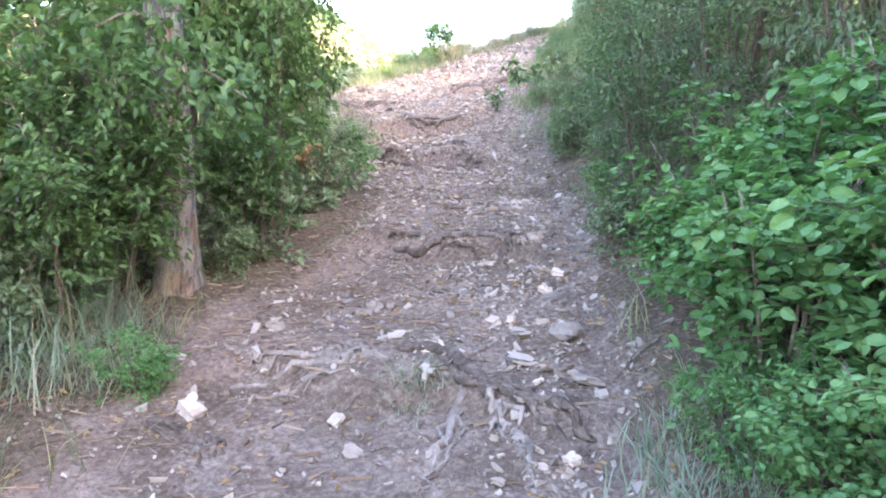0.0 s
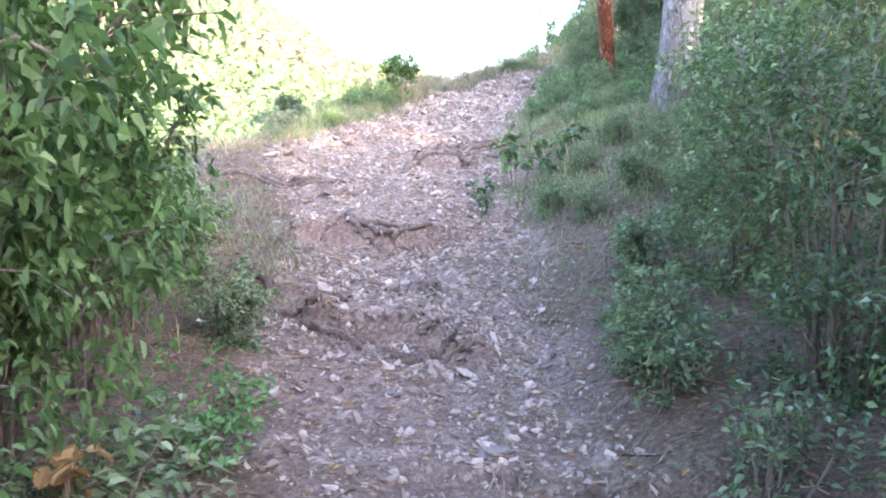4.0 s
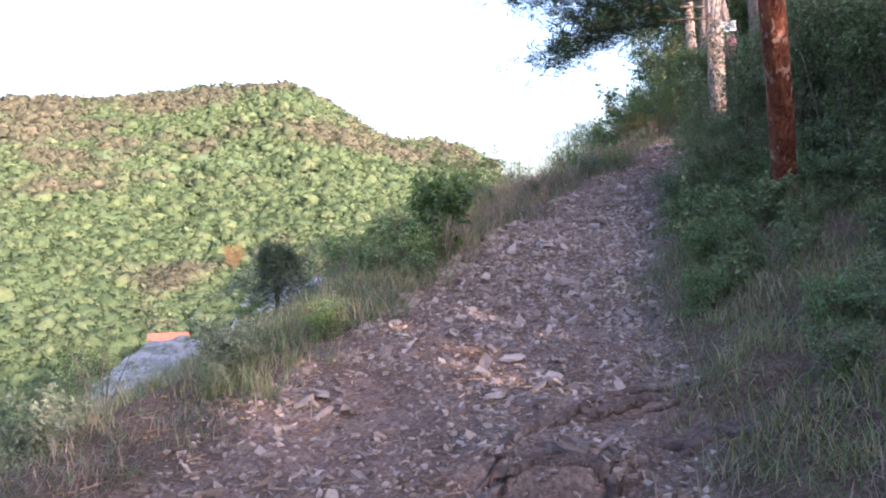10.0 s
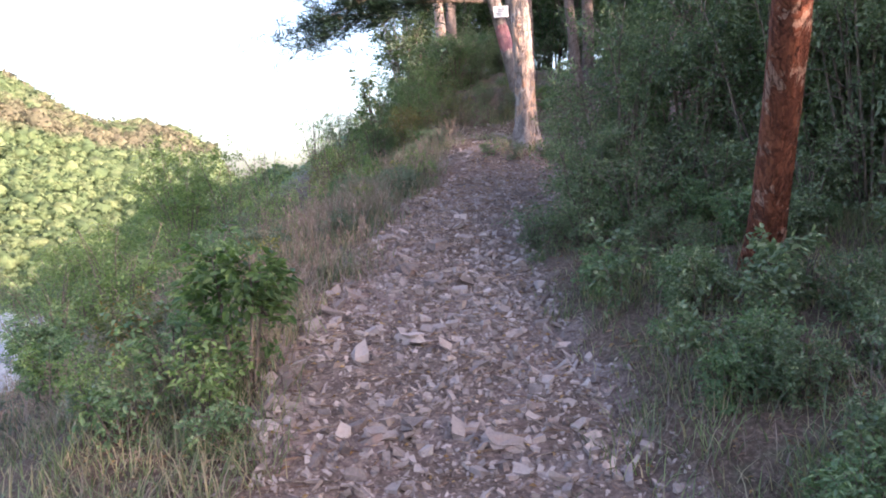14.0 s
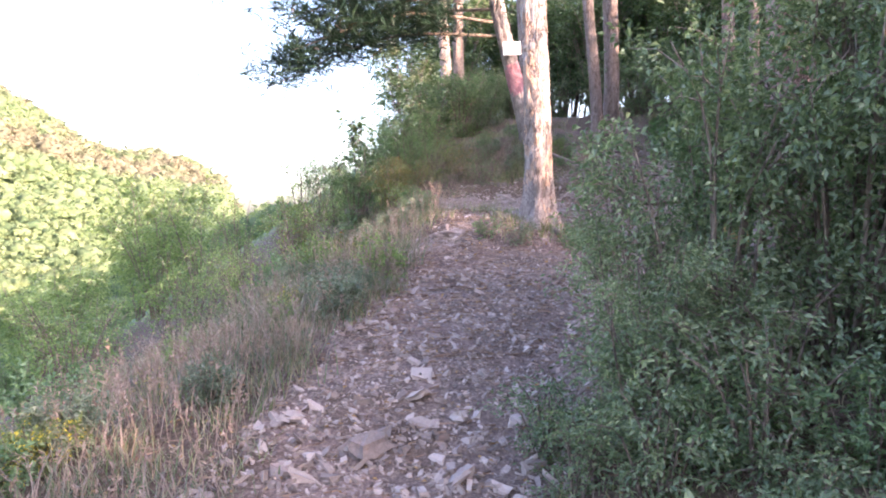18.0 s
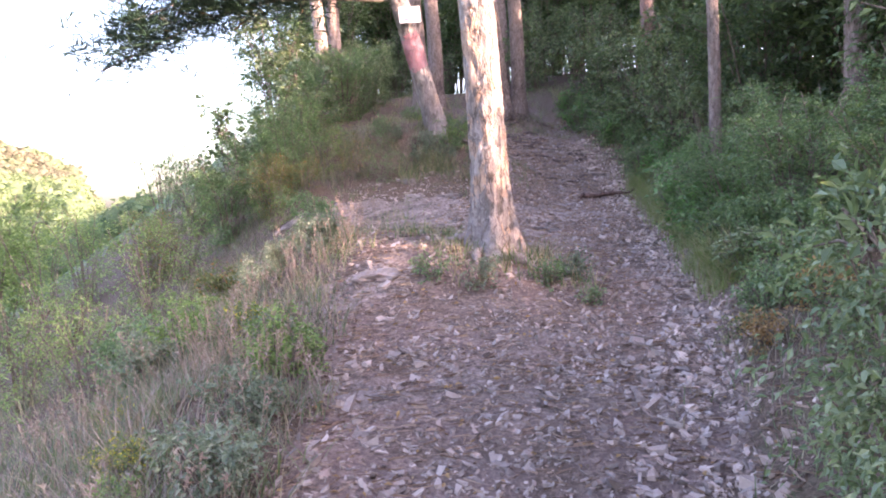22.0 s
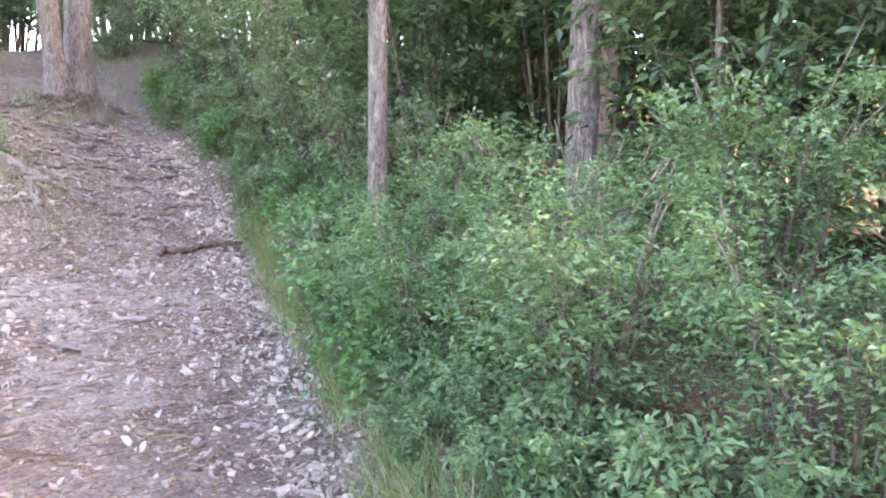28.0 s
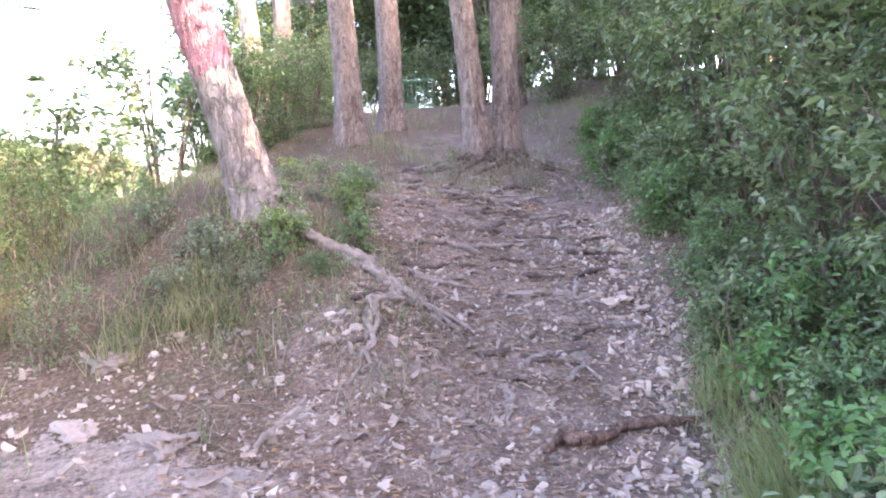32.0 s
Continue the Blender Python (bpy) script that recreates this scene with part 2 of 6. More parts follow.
def woods_material():
    n = Net("far_woods")
    p = n.where("World")
    isl = n.add("ShaderNodeNewGeometry").outputs["Random Per Island"]
    each, stand = n.noise(p, 0.27, 2, 0.7), n.noise(p, 0.022, 3)
    green = n.ramp(n.math("MULTIPLY_ADD", isl, 0.3, n.math("MULTIPLY", each, 0.85)), [(0.3, (0.06, 0.1, 0.05)), (0.55, (0.115, 0.17, 0.082)), (0.8, (0.18, 0.225, 0.112))])
    pines = n.ramp(n.math("MULTIPLY_ADD", isl, 0.3, n.math("MULTIPLY", each, 0.85)), [(0.3, (0.09, 0.096, 0.066)), (0.8, (0.185, 0.165, 0.118))])
    place = n.add("ShaderNodeSeparateXYZ", Vector=p)
    west = n.math("MULTIPLY_ADD", place.outputs[0], -0.0007, n.math("MULTIPLY_ADD", place.outputs[2], 0.0025, -0.05))
    stand = n.math("ADD", stand, n.math("MINIMUM", n.math("ADD", west, -0.1), 0.07))
    col = n.mix(n.ramp(stand, [(0.48, (0, 0, 0)), (0.56, (0.9, 0.9, 0.9))]), green, pines)
    twigs = n.noise(p, 1.4, 5, 0.75)
    col = n.mix(0.8, col, n.ramp(twigs, [(0.3, (0.68, 0.68, 0.68)), (0.65, (1.2, 1.2, 1.2))]), "MULTIPLY")
    n.done(col, 0.8, n.bump(twigs, 0.7, 0.5), 0.2)
    tr = n.add("ShaderNodeBsdfTranslucent")
    n.put(tr, "Color", col)
    mx = n.add("ShaderNodeMixShader", Fac=0.42)
    n.put(mx, "i1", n.b.outputs[0])
    n.put(mx, "i2", tr.outputs[0])
    n.t.links.new(mx.outputs[0], n.out.inputs["Surface"])
    return n.m


M_SOIL = ground_material()
M_STONE = stone_material("limestone", (0.095, 0.07, 0.062), (0.44, 0.362, 0.322), (0.27, 0.175, 0.145))
M_ROCK = stone_material("grey_rock", (0.17, 0.165, 0.165), (0.5, 0.485, 0.48), None, (0.13, 0.15, 0.1), True)
M_BURIED = stone_material("buried_limestone", (0.12, 0.092, 0.083), (0.31, 0.255, 0.232), (0.22, 0.15, 0.125), (0.17, 0.12, 0.1))
M_PALE = stone_material("pale_limestone", (0.21, 0.15, 0.125), (0.57, 0.45, 0.385), (0.36, 0.23, 0.19))
M_FLAKE = stone_material("stone_flakes", (0.14, 0.095, 0.078), (0.43, 0.32, 0.265), (0.32, 0.18, 0.13))
# Orange flake colour: bare bark, and mostly sun patches painted into it.
M_PINE = bark_material("pine_bark", (0.13, 0.1, 0.09), (0.31, 0.26, 0.243), (0.49, 0.43, 0.41), plate=(22, 22, 7.5), depth=0.024, flake=(0.58, 0.38, 0.28), flake_level=0.8, crack_mix=0.7)
M_PAINTED = bark_material("painted_pine_bark", (0.14, 0.11, 0.105), (0.245, 0.21, 0.205), (0.385, 0.345, 0.34), plate=(20, 20, 6.5), depth=0.026, crack_mix=0.85, patch=((0.02, -0.15, 1.02), 0.3, (0.15, 0.022, 0.04), 0.9))
M_MARKED = bark_material("marked_pine_bark", (0.14, 0.11, 0.1), (0.25, 0.212, 0.205), (0.4, 0.35, 0.34), plate=(22, 22, 7.0), depth=0.022, crack_mix=0.5, patch=((-0.28, -0.13, 1.05), 0.4, (0.5, 0.18, 0.23), 0.75))
M_RED = bark_material("stripped_red_bark", (0.065, 0.022, 0.014), (0.175, 0.056, 0.03), (0.3, 0.115, 0.065), plate=(40, 40, 9.0), depth=0.016, flake=(0.4, 0.24, 0.18), flake_level=0.84, crack_mix=0.9)
M_SLIM = bark_material("slender_bark", (0.11, 0.08, 0.07), (0.235, 0.18, 0.16), (0.36, 0.29, 0.265), plate=(38, 38, 13), depth=0.012, crack_mix=0.85)
M_GREY = bark_material("reddish_pine_bark", (0.12, 0.08, 0.068), (0.32, 0.235, 0.215), (0.5, 0.41, 0.385), plate=(24, 24, 8.0), depth=0.02, flake=(0.42, 0.25, 0.22), flake_level=0.74, crack_mix=0.5)
M_TWIG = bark_material("twig_bark", (0.08, 0.06, 0.05), (0.18, 0.14, 0.11), (0.3, 0.25, 0.21), plate=(40, 40, 12), depth=0.006)
M_ROOT = bark_material("root_bark", (0.13, 0.1, 0.088), (0.225, 0.178, 0.16), (0.34, 0.28, 0.255), plate=(26, 26, 26), depth=0.005, crack_mix=0.3)
M_DEADROOT = bark_material("dark_root_bark", (0.05, 0.036, 0.03), (0.125, 0.092, 0.079), (0.24, 0.185, 0.16), plate=(26, 26, 26), depth=0.008, crack_mix=0.4)
M_LOG = bark_material("rotten_log", (0.06, 0.035, 0.028), (0.14, 0.085, 0.068), (0.27, 0.18, 0.145), plate=(24, 24, 24), depth=0.01)
M_HAZEL = leaf_material("broad_leaves", (0.06, 0.135, 0.05), (0.125, 0.25, 0.09), (0.22, 0.36, 0.15), 0.42, 0.55)
M_SAGE = leaf_material("grey_green_leaves", (0.1, 0.13, 0.09), (0.18, 0.22, 0.16), (0.3, 0.33, 0.26), 0.35, 0.6)
M_PRIVET = leaf_material("shrub_leaves", (0.07, 0.11, 0.058), (0.155, 0.21, 0.115), (0.32, 0.375, 0.245), 0.4, 0.34)
M_PRIVET2 = leaf_material("bright_shrub_leaves", (0.075, 0.13, 0.065), (0.155, 0.245, 0.12), (0.29, 0.37, 0.21), 0.42)
# Dark-leaved plants, and wood trees whose interior shade is put into the leaf colour.
M_DEEP = leaf_material("dark_and_shaded_leaves", (0.04, 0.072, 0.036), (0.088, 0.138, 0.066), (0.19, 0.255, 0.13), 0.38, 0.4)
# Brighter yellow-green leaves: sunlight on the slope is put into their colour.
M_SUNNY = leaf_material("sun_tinted_leaves", (0.1, 0.16, 0.06), (0.2, 0.29, 0.11), (0.34, 0.42, 0.18), 0.45, 0.5)
M_HORN = leaf_material("hornbeam_leaves", (0.045, 0.085, 0.035), (0.105, 0.175, 0.065), (0.21, 0.3, 0.12), 0.5, 0.45)
M_YELLOW = leaf_material("yellowing_leaves", (0.07, 0.1, 0.035), (0.14, 0.16, 0.06), (0.23, 0.225, 0.09), dry=(0.33, 0.17, 0.06), share=0.12)
M_BROWNLEAF = leaf_material("withered_leaves", (0.2, 0.1, 0.04), (0.34, 0.2, 0.09), (0.45, 0.3, 0.15))
M_NEEDLE = leaf_material("pine_needles", (0.012, 0.028, 0.018), (0.022, 0.05, 0.03), (0.042, 0.075, 0.045), 0.1, dry=(0.1, 0.06, 0.03), share=0.02)
M_YOUNGPINE = leaf_material("young_pine_needles", (0.045, 0.075, 0.05), (0.085, 0.125, 0.08), (0.15, 0.19, 0.125), 0.15)
M_GRASS = leaf_material("green_grass", (0.08, 0.115, 0.05), (0.17, 0.21, 0.1), (0.29, 0.32, 0.18), 0.4, dry=(0.38, 0.31, 0.22), share=0.32)
M_FRESH = leaf_material("fresh_green_grass", (0.12, 0.17, 0.065), (0.23, 0.295, 0.12), (0.37, 0.41, 0.21), 0.38, dry=(0.38, 0.32, 0.22), share=0.3)
M_STRAW = leaf_material("dry_grass", (0.15, 0.11, 0.098), (0.27, 0.205, 0.18), (0.41, 0.33, 0.295), dry=(0.15, 0.185, 0.105), share=0.4)
M_PLUME = leaf_material("grass_plumes", (0.2, 0.135, 0.125), (0.33, 0.235, 0.215), (0.47, 0.37, 0.34))
M_BLOOM = leaf_material("yellow_blossom", (0.1, 0.14, 0.05), (0.16, 0.2, 0.07), (0.24, 0.27, 0.1), dry=(0.5, 0.42, 0.06), share=0.22)
M_PALEGRASS = leaf_material("pale_grass", (0.14, 0.19, 0.14), (0.22, 0.28, 0.21), (0.34, 0.39, 0.31), dry=(0.36, 0.29, 0.22), share=0.15)
M_LITTER = leaf_material("fallen_needles", (0.1, 0.06, 0.04), (0.22, 0.14, 0.1), (0.36, 0.26, 0.19), 0.05, 0.8)
M_WOODS = woods_material()
M_PAPER = plain_material("paper", (0.7, 0.72, 0.75), (0.8, 0.82, 0.84), 8.0, 0.5)
M_INK = plain_material("print", (0.1, 0.1, 0.12), (0.2, 0.2, 0.22))
M_WALL = plain_material("house_plaster", (0.42, 0.35, 0.27), (0.54, 0.46, 0.37), 2.0, 0.9)
M_ROOF = plain_material("roof_tiles", (0.3, 0.075, 0.05), (0.38, 0.12, 0.085), 3.0, 0.8)
M_PANE = plain_material("window_pane", (0.03, 0.035, 0.04), (0.06, 0.06, 0.07), 3.0, 0.1)
M_IRON = plain_material("green_paint", (0.1, 0.2, 0.15), (0.16, 0.28, 0.2), 9.0, 0.5, 0.2)
M_PETAL = plain_material("petals", (0.75, 0.75, 0.7), (0.85, 0.85, 0.8), 9.0)

# ---------------------------------------------------------------- mesh helpers


def mesh_np(name, v, f, smooth=False):
    """A mesh from an array of points and one of faces that all have as many corners."""
    me = bpy.data.meshes.new(name)
    v, f = np.asarray(v, np.float32), np.asarray(f, np.int32)
    k = f.shape[1]
    me.vertices.add(len(v))
    me.vertices.foreach_set("co", v.ravel())
    me.loops.add(f.size)
    me.loops.foreach_set("vertex_index", f.ravel())
    me.polygons.add(len(f))
    me.polygons.foreach_set("loop_start", np.arange(0, f.size, k, dtype=np.int32))
    me.polygons.foreach_set("use_smooth", np.full(len(f), smooth, dtype=bool))
    me.update(calc_edges=True)
    return me


def part(name, me, material, parent=None, label=""):
    if isinstance(me, bmesh.types.BMesh):
        bm, me = me, bpy.data.meshes.new(name)
        bm.to_mesh(me)
        bm.free()
    if not me.materials:
        me.materials.append(material)
    ob = new(name, me)
    ob.parent = parent
    return tagged(ob, label)


def thing(name, place, label, category, group="", turn=0.0, scale=1.0):
    ob = new(name)
    ob.empty_display_size = 0.2
    ob.location, ob.rotation_euler, ob.scale = place, (0, 0, turn), (scale,) * 3
    return tagged(ob, label, category, group)


def joined(pieces):
    """Points and faces of many pieces as one."""
    vs, fs, at = [], [], 0
    for v, f in pieces:
        vs.append(v)
        fs.append(f + at)
        at += len(v)
    return np.concatenate(vs), np.concatenate(fs)


def tube(points, radii, seg=10, rough=0.0, rng=None, close=True):
    """A bent, tapering tube of quads; rough: how uneven its radius is."""
    p, r = np.asarray(points, float), np.asarray(radii, float)
    tan = np.gradient(p, axis=0)
    tan /= np.linalg.norm(tan, axis=1)[:, None] + 1e-9
    ref = np.where(np.abs(tan[:, 2:3]) > 0.8, [[1.0, 0.0, 0.0]], [[0.0, 0.0, 1.0]])
    a = np.cross(tan, ref)
    a /= np.linalg.norm(a, axis=1)[:, None]
    b = np.cross(tan, a)
    ang = np.linspace(0, 2 * np.pi, seg, endpoint=False)
    rr = r[:, None] * np.ones(seg)
    if rough:
        rr = rr * (1 + rough * (rng.random((len(p), seg)) - 0.5))
    v = p[:, None] + rr[..., None] * (np.cos(ang)[None, :, None] * a[:, None] + np.sin(ang)[None, :, None] * b[:, None])
    n = len(p)
    i, j = np.meshgrid(np.arange(n - 1), np.arange(seg), indexing="ij")
    k = (j + 1) % seg
    f = np.stack([i * seg + j, i * seg + k, (i + 1) * seg + k, (i + 1) * seg + j], -1).reshape(-1, 4)
    v = v.reshape(-1, 3)
    if close:
        e = (n - 1) * seg
        v = np.concatenate([v, p[:1], p[-1:]])
        caps = [[(m + 2) % seg, (m + 1) % seg, m, len(v) - 2] for m in range(0, seg, 2)] + [[e + m, e + (m + 1) % seg, e + (m + 2) % seg, len(v) - 1] for m in range(0, seg, 2)]
        f = np.concatenate([f, np.array(caps)])
    return v, f


def smooth_line(points, n):
    """A smooth line with n points through the given ones."""
    p = np.asarray(points, float)
    q = np.concatenate([2 * p[:1] - p[1:2], p, 2 * p[-1:] - p[-2:-1]])
    out = []
    for u in np.linspace(0, len(p) - 1 - 1e-6, n):
        i, t = int(u), u - int(u)
        a, b, c, d = q[i], q[i + 1], q[i + 2], q[i + 3]
        out.append(0.5 * (2 * b + (c - a) * t + (2 * a - 5 * b + 4 * c - d) * t * t + (3 * b - a - 3 * c + d) * t**3))
    return np.array(out)


def leaves(at, ahead, size, rng, wide=0.55, droop=0.3, fold=0.25, simple=False, fine=False):
    """Folded leaves of two quads each, at points, along directions."""
    n = len(at)
    ahead = ahead / (np.linalg.norm(ahead, axis=1)[:, None] + 1e-9)
    ahead = ahead - [0, 0, 1] * (droop * rng.random((n, 1)))
    ahead /= np.linalg.norm(ahead, axis=1)[:, None]
    up = np.array([0, 0, 1.0]) + rng.normal(0, 0.45, (n, 3))
    side = np.cross(ahead, up)
    side /= np.linalg.norm(side, axis=1)[:, None] + 1e-9
    nor = np.cross(side, ahead)
    s = (size * rng.uniform(0.6, 1.25, n))[:, None]
    w = s * wide * 0.5
    lift = nor * w * fold * 2
    v = np.stack([at, at + ahead * s * 0.3 + side * w + lift, at + ahead * s * 0.72 + side * w * 0.8 + lift * 0.6 - nor * s * 0.06,
                  at + ahead * s - nor * s * 0.16, at + ahead * s * 0.72 - side * w * 0.8 + lift * 0.6 - nor * s * 0.06, at + ahead * s * 0.3 - side * w + lift], 1)
    if fine:
        rows = [(0.0, 0.02), (0.1, 0.5), (0.3, 0.95), (0.55, 1.0), (0.8, 0.62), (1.0, 0.02)]
        v = np.stack([at + ahead * s * u + side * w * b * q + (lift * abs(q) - nor * s * 0.2 * u * u) for u, b in rows for q in (-1, 0, 1)], 1)
        grid = np.array([[3 * i + j, 3 * i + j + 1, 3 * i + j + 4, 3 * i + j + 3] for i in range(5) for j in (0, 1)])
        return v.reshape(-1, 3), (np.arange(n)[:, None, None] * 18 + grid).reshape(-1, 4)
    if simple:
        v = np.stack([v[:, 0], (v[:, 1] + v[:, 2]) / 2, v[:, 3], (v[:, 4] + v[:, 5]) / 2], 1)
        return v.reshape(-1, 3), np.arange(n)[:, None] * 4 + [0, 1, 2, 3]
    o = np.arange(n)[:, None] * 6
    f = np.concatenate([o + [0, 1, 2, 3], o + [0, 3, 4, 5]])
    return v.reshape(-1, 3), f


def blades(at, height, lean, width, rng):
    """Grass blades: bent strips of two quads."""
    n = len(at)
    ang = rng.uniform(0, 2 * np.pi, n)
    out = np.stack([np.cos(ang), np.sin(ang), 0 * ang], 1)
    side = np.stack([-np.sin(ang), np.cos(ang), 0 * ang], 1) * (width * rng.uniform(0.6, 1.3, n))[:, None]
    h = (height * rng.uniform(0.5, 1.2, n))[:, None]
    ln = h * (lean * rng.uniform(0.2, 1.4, n))[:, None]
    up = np.array([0, 0, 1.0])
    m, t = at + up * h * 0.6 + out * ln * 0.35, at + up * h + out * ln
    v = np.stack([at - side, at + side, m + side * 0.7, m - side * 0.7, t + side * 0.12, t - side * 0.12], 1)
    o = np.arange(n)[:, None] * 6
    return v.reshape(-1, 3), np.concatenate([o + [0, 1, 2, 3], o + [3, 2, 4, 5]])


# ---------------------------------------------------------------- the ground
TY = [-8, 0, 2.6, 3.6, 4.6, 5.7, 7, 8, 9.3, 11.2, 12.7, 14, 15, 16.4, 17.5, 19, 20.5, 22, 24, 27, 32]
TL = [-1.6, -1.3, -0.95, -0.55, -0.62, -1.05, -1.4, -1.8, -2.4, -1.95, -1.75, -1.4, -1.05, -0.45, -0.15, 0.3, 1.5, 2.6, 3.3, 4.0, 5.0]
TR = [1.7, 1.1, 0.65, 0.58, 0.35, 0.1, -0.1, -0.1, -0.35, -0.4, -0.3, -0.2, 0.3, 1.3, 2.05, 2.9, 3.6, 4.3, 4.9, 5.7, 6.6]
TZ = [-1.5, 0.0, 0.53, 0.74, 0.97, 1.1, 1.36, 1.6, 1.84, 2.17, 2.45, 2.7, 2.95, 3.24, 3.4, 3.55, 3.76, 4.08, 4.68, 5.45, 6.75]


def ease(x):
    x = np.clip(x, 0, 1)
    return x * x * (3 - 2 * x)


def track(y, values):
    """A value along the trail, smoothed a little."""
    return sum(np.interp(y + d, TY, values) for d in (-0.4, -0.2, 0, 0.2, 0.4)) / 5


def rolling(x, y, scale, seed=0.0):
    """Cheap smooth unevenness about -1 to 1."""
    x, y = x * scale + seed, y * scale - seed
    return (np.sin(1.7 * x + 1.1 * np.sin(1.3 * y)) + np.sin(2.3 * y + 1.3 * np.sin(1.9 * x + 1)) + np.sin(3.1 * (x + y) + np.sin(2.7 * (x - y)))) / 3


def beside(x, y):
    """How far a place lies outside the trail's ragged left and right edges."""
    rag = 0.16 * rolling(y * 0.8, x * 0.4, 1.9, 9) + 0.09 * rolling(y, x, 4.3, 2)
    return track(y, TL) - x + rag, x - track(y, TR) + 0.12 * rolling(y, x * 0.5, 2.3, 4) + 0.05 * rolling(y, x, 6.0, 1)


# low steps that roots hold in the trail: from x, to x, y at both ends, height
STEPS = [(-0.8, 0.75, 2.56, 2.3, 0.08), (-0.55, 0.4, 3.84, 3.62, 0.09), (-1.7, -0.1, 6.4, 5.8, 0.11), (-1.5, -0.5, 7.22, 7.22, 0.12), (-2.3, -1.3, 8.12, 8.1, 0.05), (-1.2, -0.55, 9.27, 9.27, 0.11), (-1.0, 0.1, 9.85, 9.75, 0.07), (-0.3, 0.6, 4.95, 4.75, 0.06)]


def steps(x, y):
    """Short rises in the trail, each made up for by a gentle fall behind it."""
    z = 0.0
    for x0, x1, ya, yb, h in STEPS:
        u = (x - x0) / (x1 - x0)
        over = ease((u + 0.1) / 0.2) * ease((1.1 - u) / 0.2)
        d = y - (ya + (yb - ya) * np.clip(u, 0, 1)) - 0.05 * np.sin(9 * x)
        z = z + over * h * (ease((d + 0.06) / 0.07) - ease((d + 1.0) / 2.0))
    return z


HILL_AZ = [6.2, 7.2, 8.8, 11.3, 13.7, 16, 17.6, 18.6, 20.4, 22.2, 24, 29, 36, 40, 60]
HILL_Z = [10, 18, 25, 29.5, 31, 36.5, 43.5, 46, 51, 52.5, 51, 49.5, 44, 42, 34]


# earth held up round tree feet and roots: x, y, reach in x and y, height
MOUNDS = [(2.95, 22.75, 0.4, 0.55, 0.2), (2.45, 23.85, 0.5, 0.6, 0.13), (4.75, 26.65, 0.5, 0.45, 0.3), (3.5, 27.8, 0.5, 0.5, 0.2), (4.1, 28.9, 0.5, 0.5, 0.1), (-2.5, 8.2, 0.55, 1.0, 0.08), (0.95, 9.15, 0.5, 0.5, 0.1)]


# where the bedrock lies bare: x, y, reach in x and y
LEDGES = [(2.3, 21.3, 0.75, 0.7), (1.6, 21.9, 0.6, 0.5), (2.2, 20.0, 0.5, 0.35), (-0.2, 21.3, 0.8, 0.5), (0.7, 22.3, 0.6, 0.4), (0.15, 18.2, 0.35, 0.3), (3.4, 21.0, 0.4, 0.3), (-0.1, 16.9, 0.25, 0.2)]


def bare(x, y):
    """How far the soil is worn down to the rock, 0 to 1."""
    m = sum(np.exp(-(((x - a) / b) ** 2 + ((y - c) / d) ** 2)) for a, c, b, d in LEDGES)
    return ease((m + 0.35 * rolling(x, y, 2.7, 5) + 0.2 * rolling(x, y, 7.0, 2) - 0.35) / 0.35)


def land(x, y):
    """The height of the ground."""
    x, y = np.asarray(x, float), np.asarray(y, float)
    xl, xr = track(y, TL), track(y, TR)
    z = track(y, TZ) + np.clip(y - 32, 0, 60) * 0.05 - np.clip(-8 - y, 0, 60) * 0.12
    d, e = np.maximum(0, xl - x), np.maximum(0, x - xr)
    steep = ease((y - 5) / 4)
    fall = steep * (0.1 * d + (0.42 + 0.16 * ease((y - 20) / 6)) * np.maximum(0, d - 0.7 - 1.7 * ease((y - 19) / 3.5))) + (1 - steep) * (-0.12 * np.minimum(d, 1.5) + 0.4 * np.maximum(0, d - 3.0))
    z = z - np.minimum(fall, 30 + 0.02 * d)
    z = z + 0.4 * (1 - np.exp(-e / 0.6)) + 0.06 * np.minimum(e, 40)
    z = z + 0.52 * np.exp(-(((x - 2.2) / 1.3) ** 2 + ((y - 24.6) / 1.5) ** 2)) + 0.3 * np.exp(-(((x - 0.95) / 0.75) ** 2 + ((y - 18.7) / 0.8) ** 2))
    z = z + 0.25 * np.exp(-(((x - 0.2) / 0.6) ** 2 + ((y - 19.6) / 1.4) ** 2))
    for mx, my, mr, ms, mh in MOUNDS:
        z = z + mh * np.exp(-(((x - mx) / mr) ** 2 + ((y - my) / ms) ** 2))
    near = np.exp(-np.hypot(x - 1, y - 13) / 40)
    z = z + near * (0.05 * rolling(x, y, 0.7) + 0.022 * rolling(x, y, 2.6, 3) + 0.009 * rolling(x, y, 8.0, 5))
    z = z + steps(x, y)
    tilt = 1.7 * x + 2.6 * y + 0.5 * rolling(x, y, 1.5, 3)
    z = z + near * bare(x, y) * (0.03 * (tilt - np.floor(tilt)) ** 2 + 0.012 * rolling(x, y, 5.0, 6))
    r, az = np.hypot(x, y - 8), np.degrees(np.arctan2(-x, y - 8))
    side = ease((az - 3.5) / 4) * ease((75 - az) / 20)
    top = np.interp(az, HILL_AZ, HILL_Z)
    rise = ease((r - 105) / 250) - 0.25 * ease((r - 360) / 500)
    z = z + side * rise * (top + 24) + side * ease((r - 80) / 60) * 4.0 * rolling(x, y, 0.016, 1)
    return z


def graded(lo, hi, step, far, n):
    """Grid lines: even from lo to hi, and ever wider out to far."""
    g = np.geomspace(step, far, n)
    return np.concatenate([lo - g[::-1], np.arange(lo, hi + step / 2, step), hi + step + g])


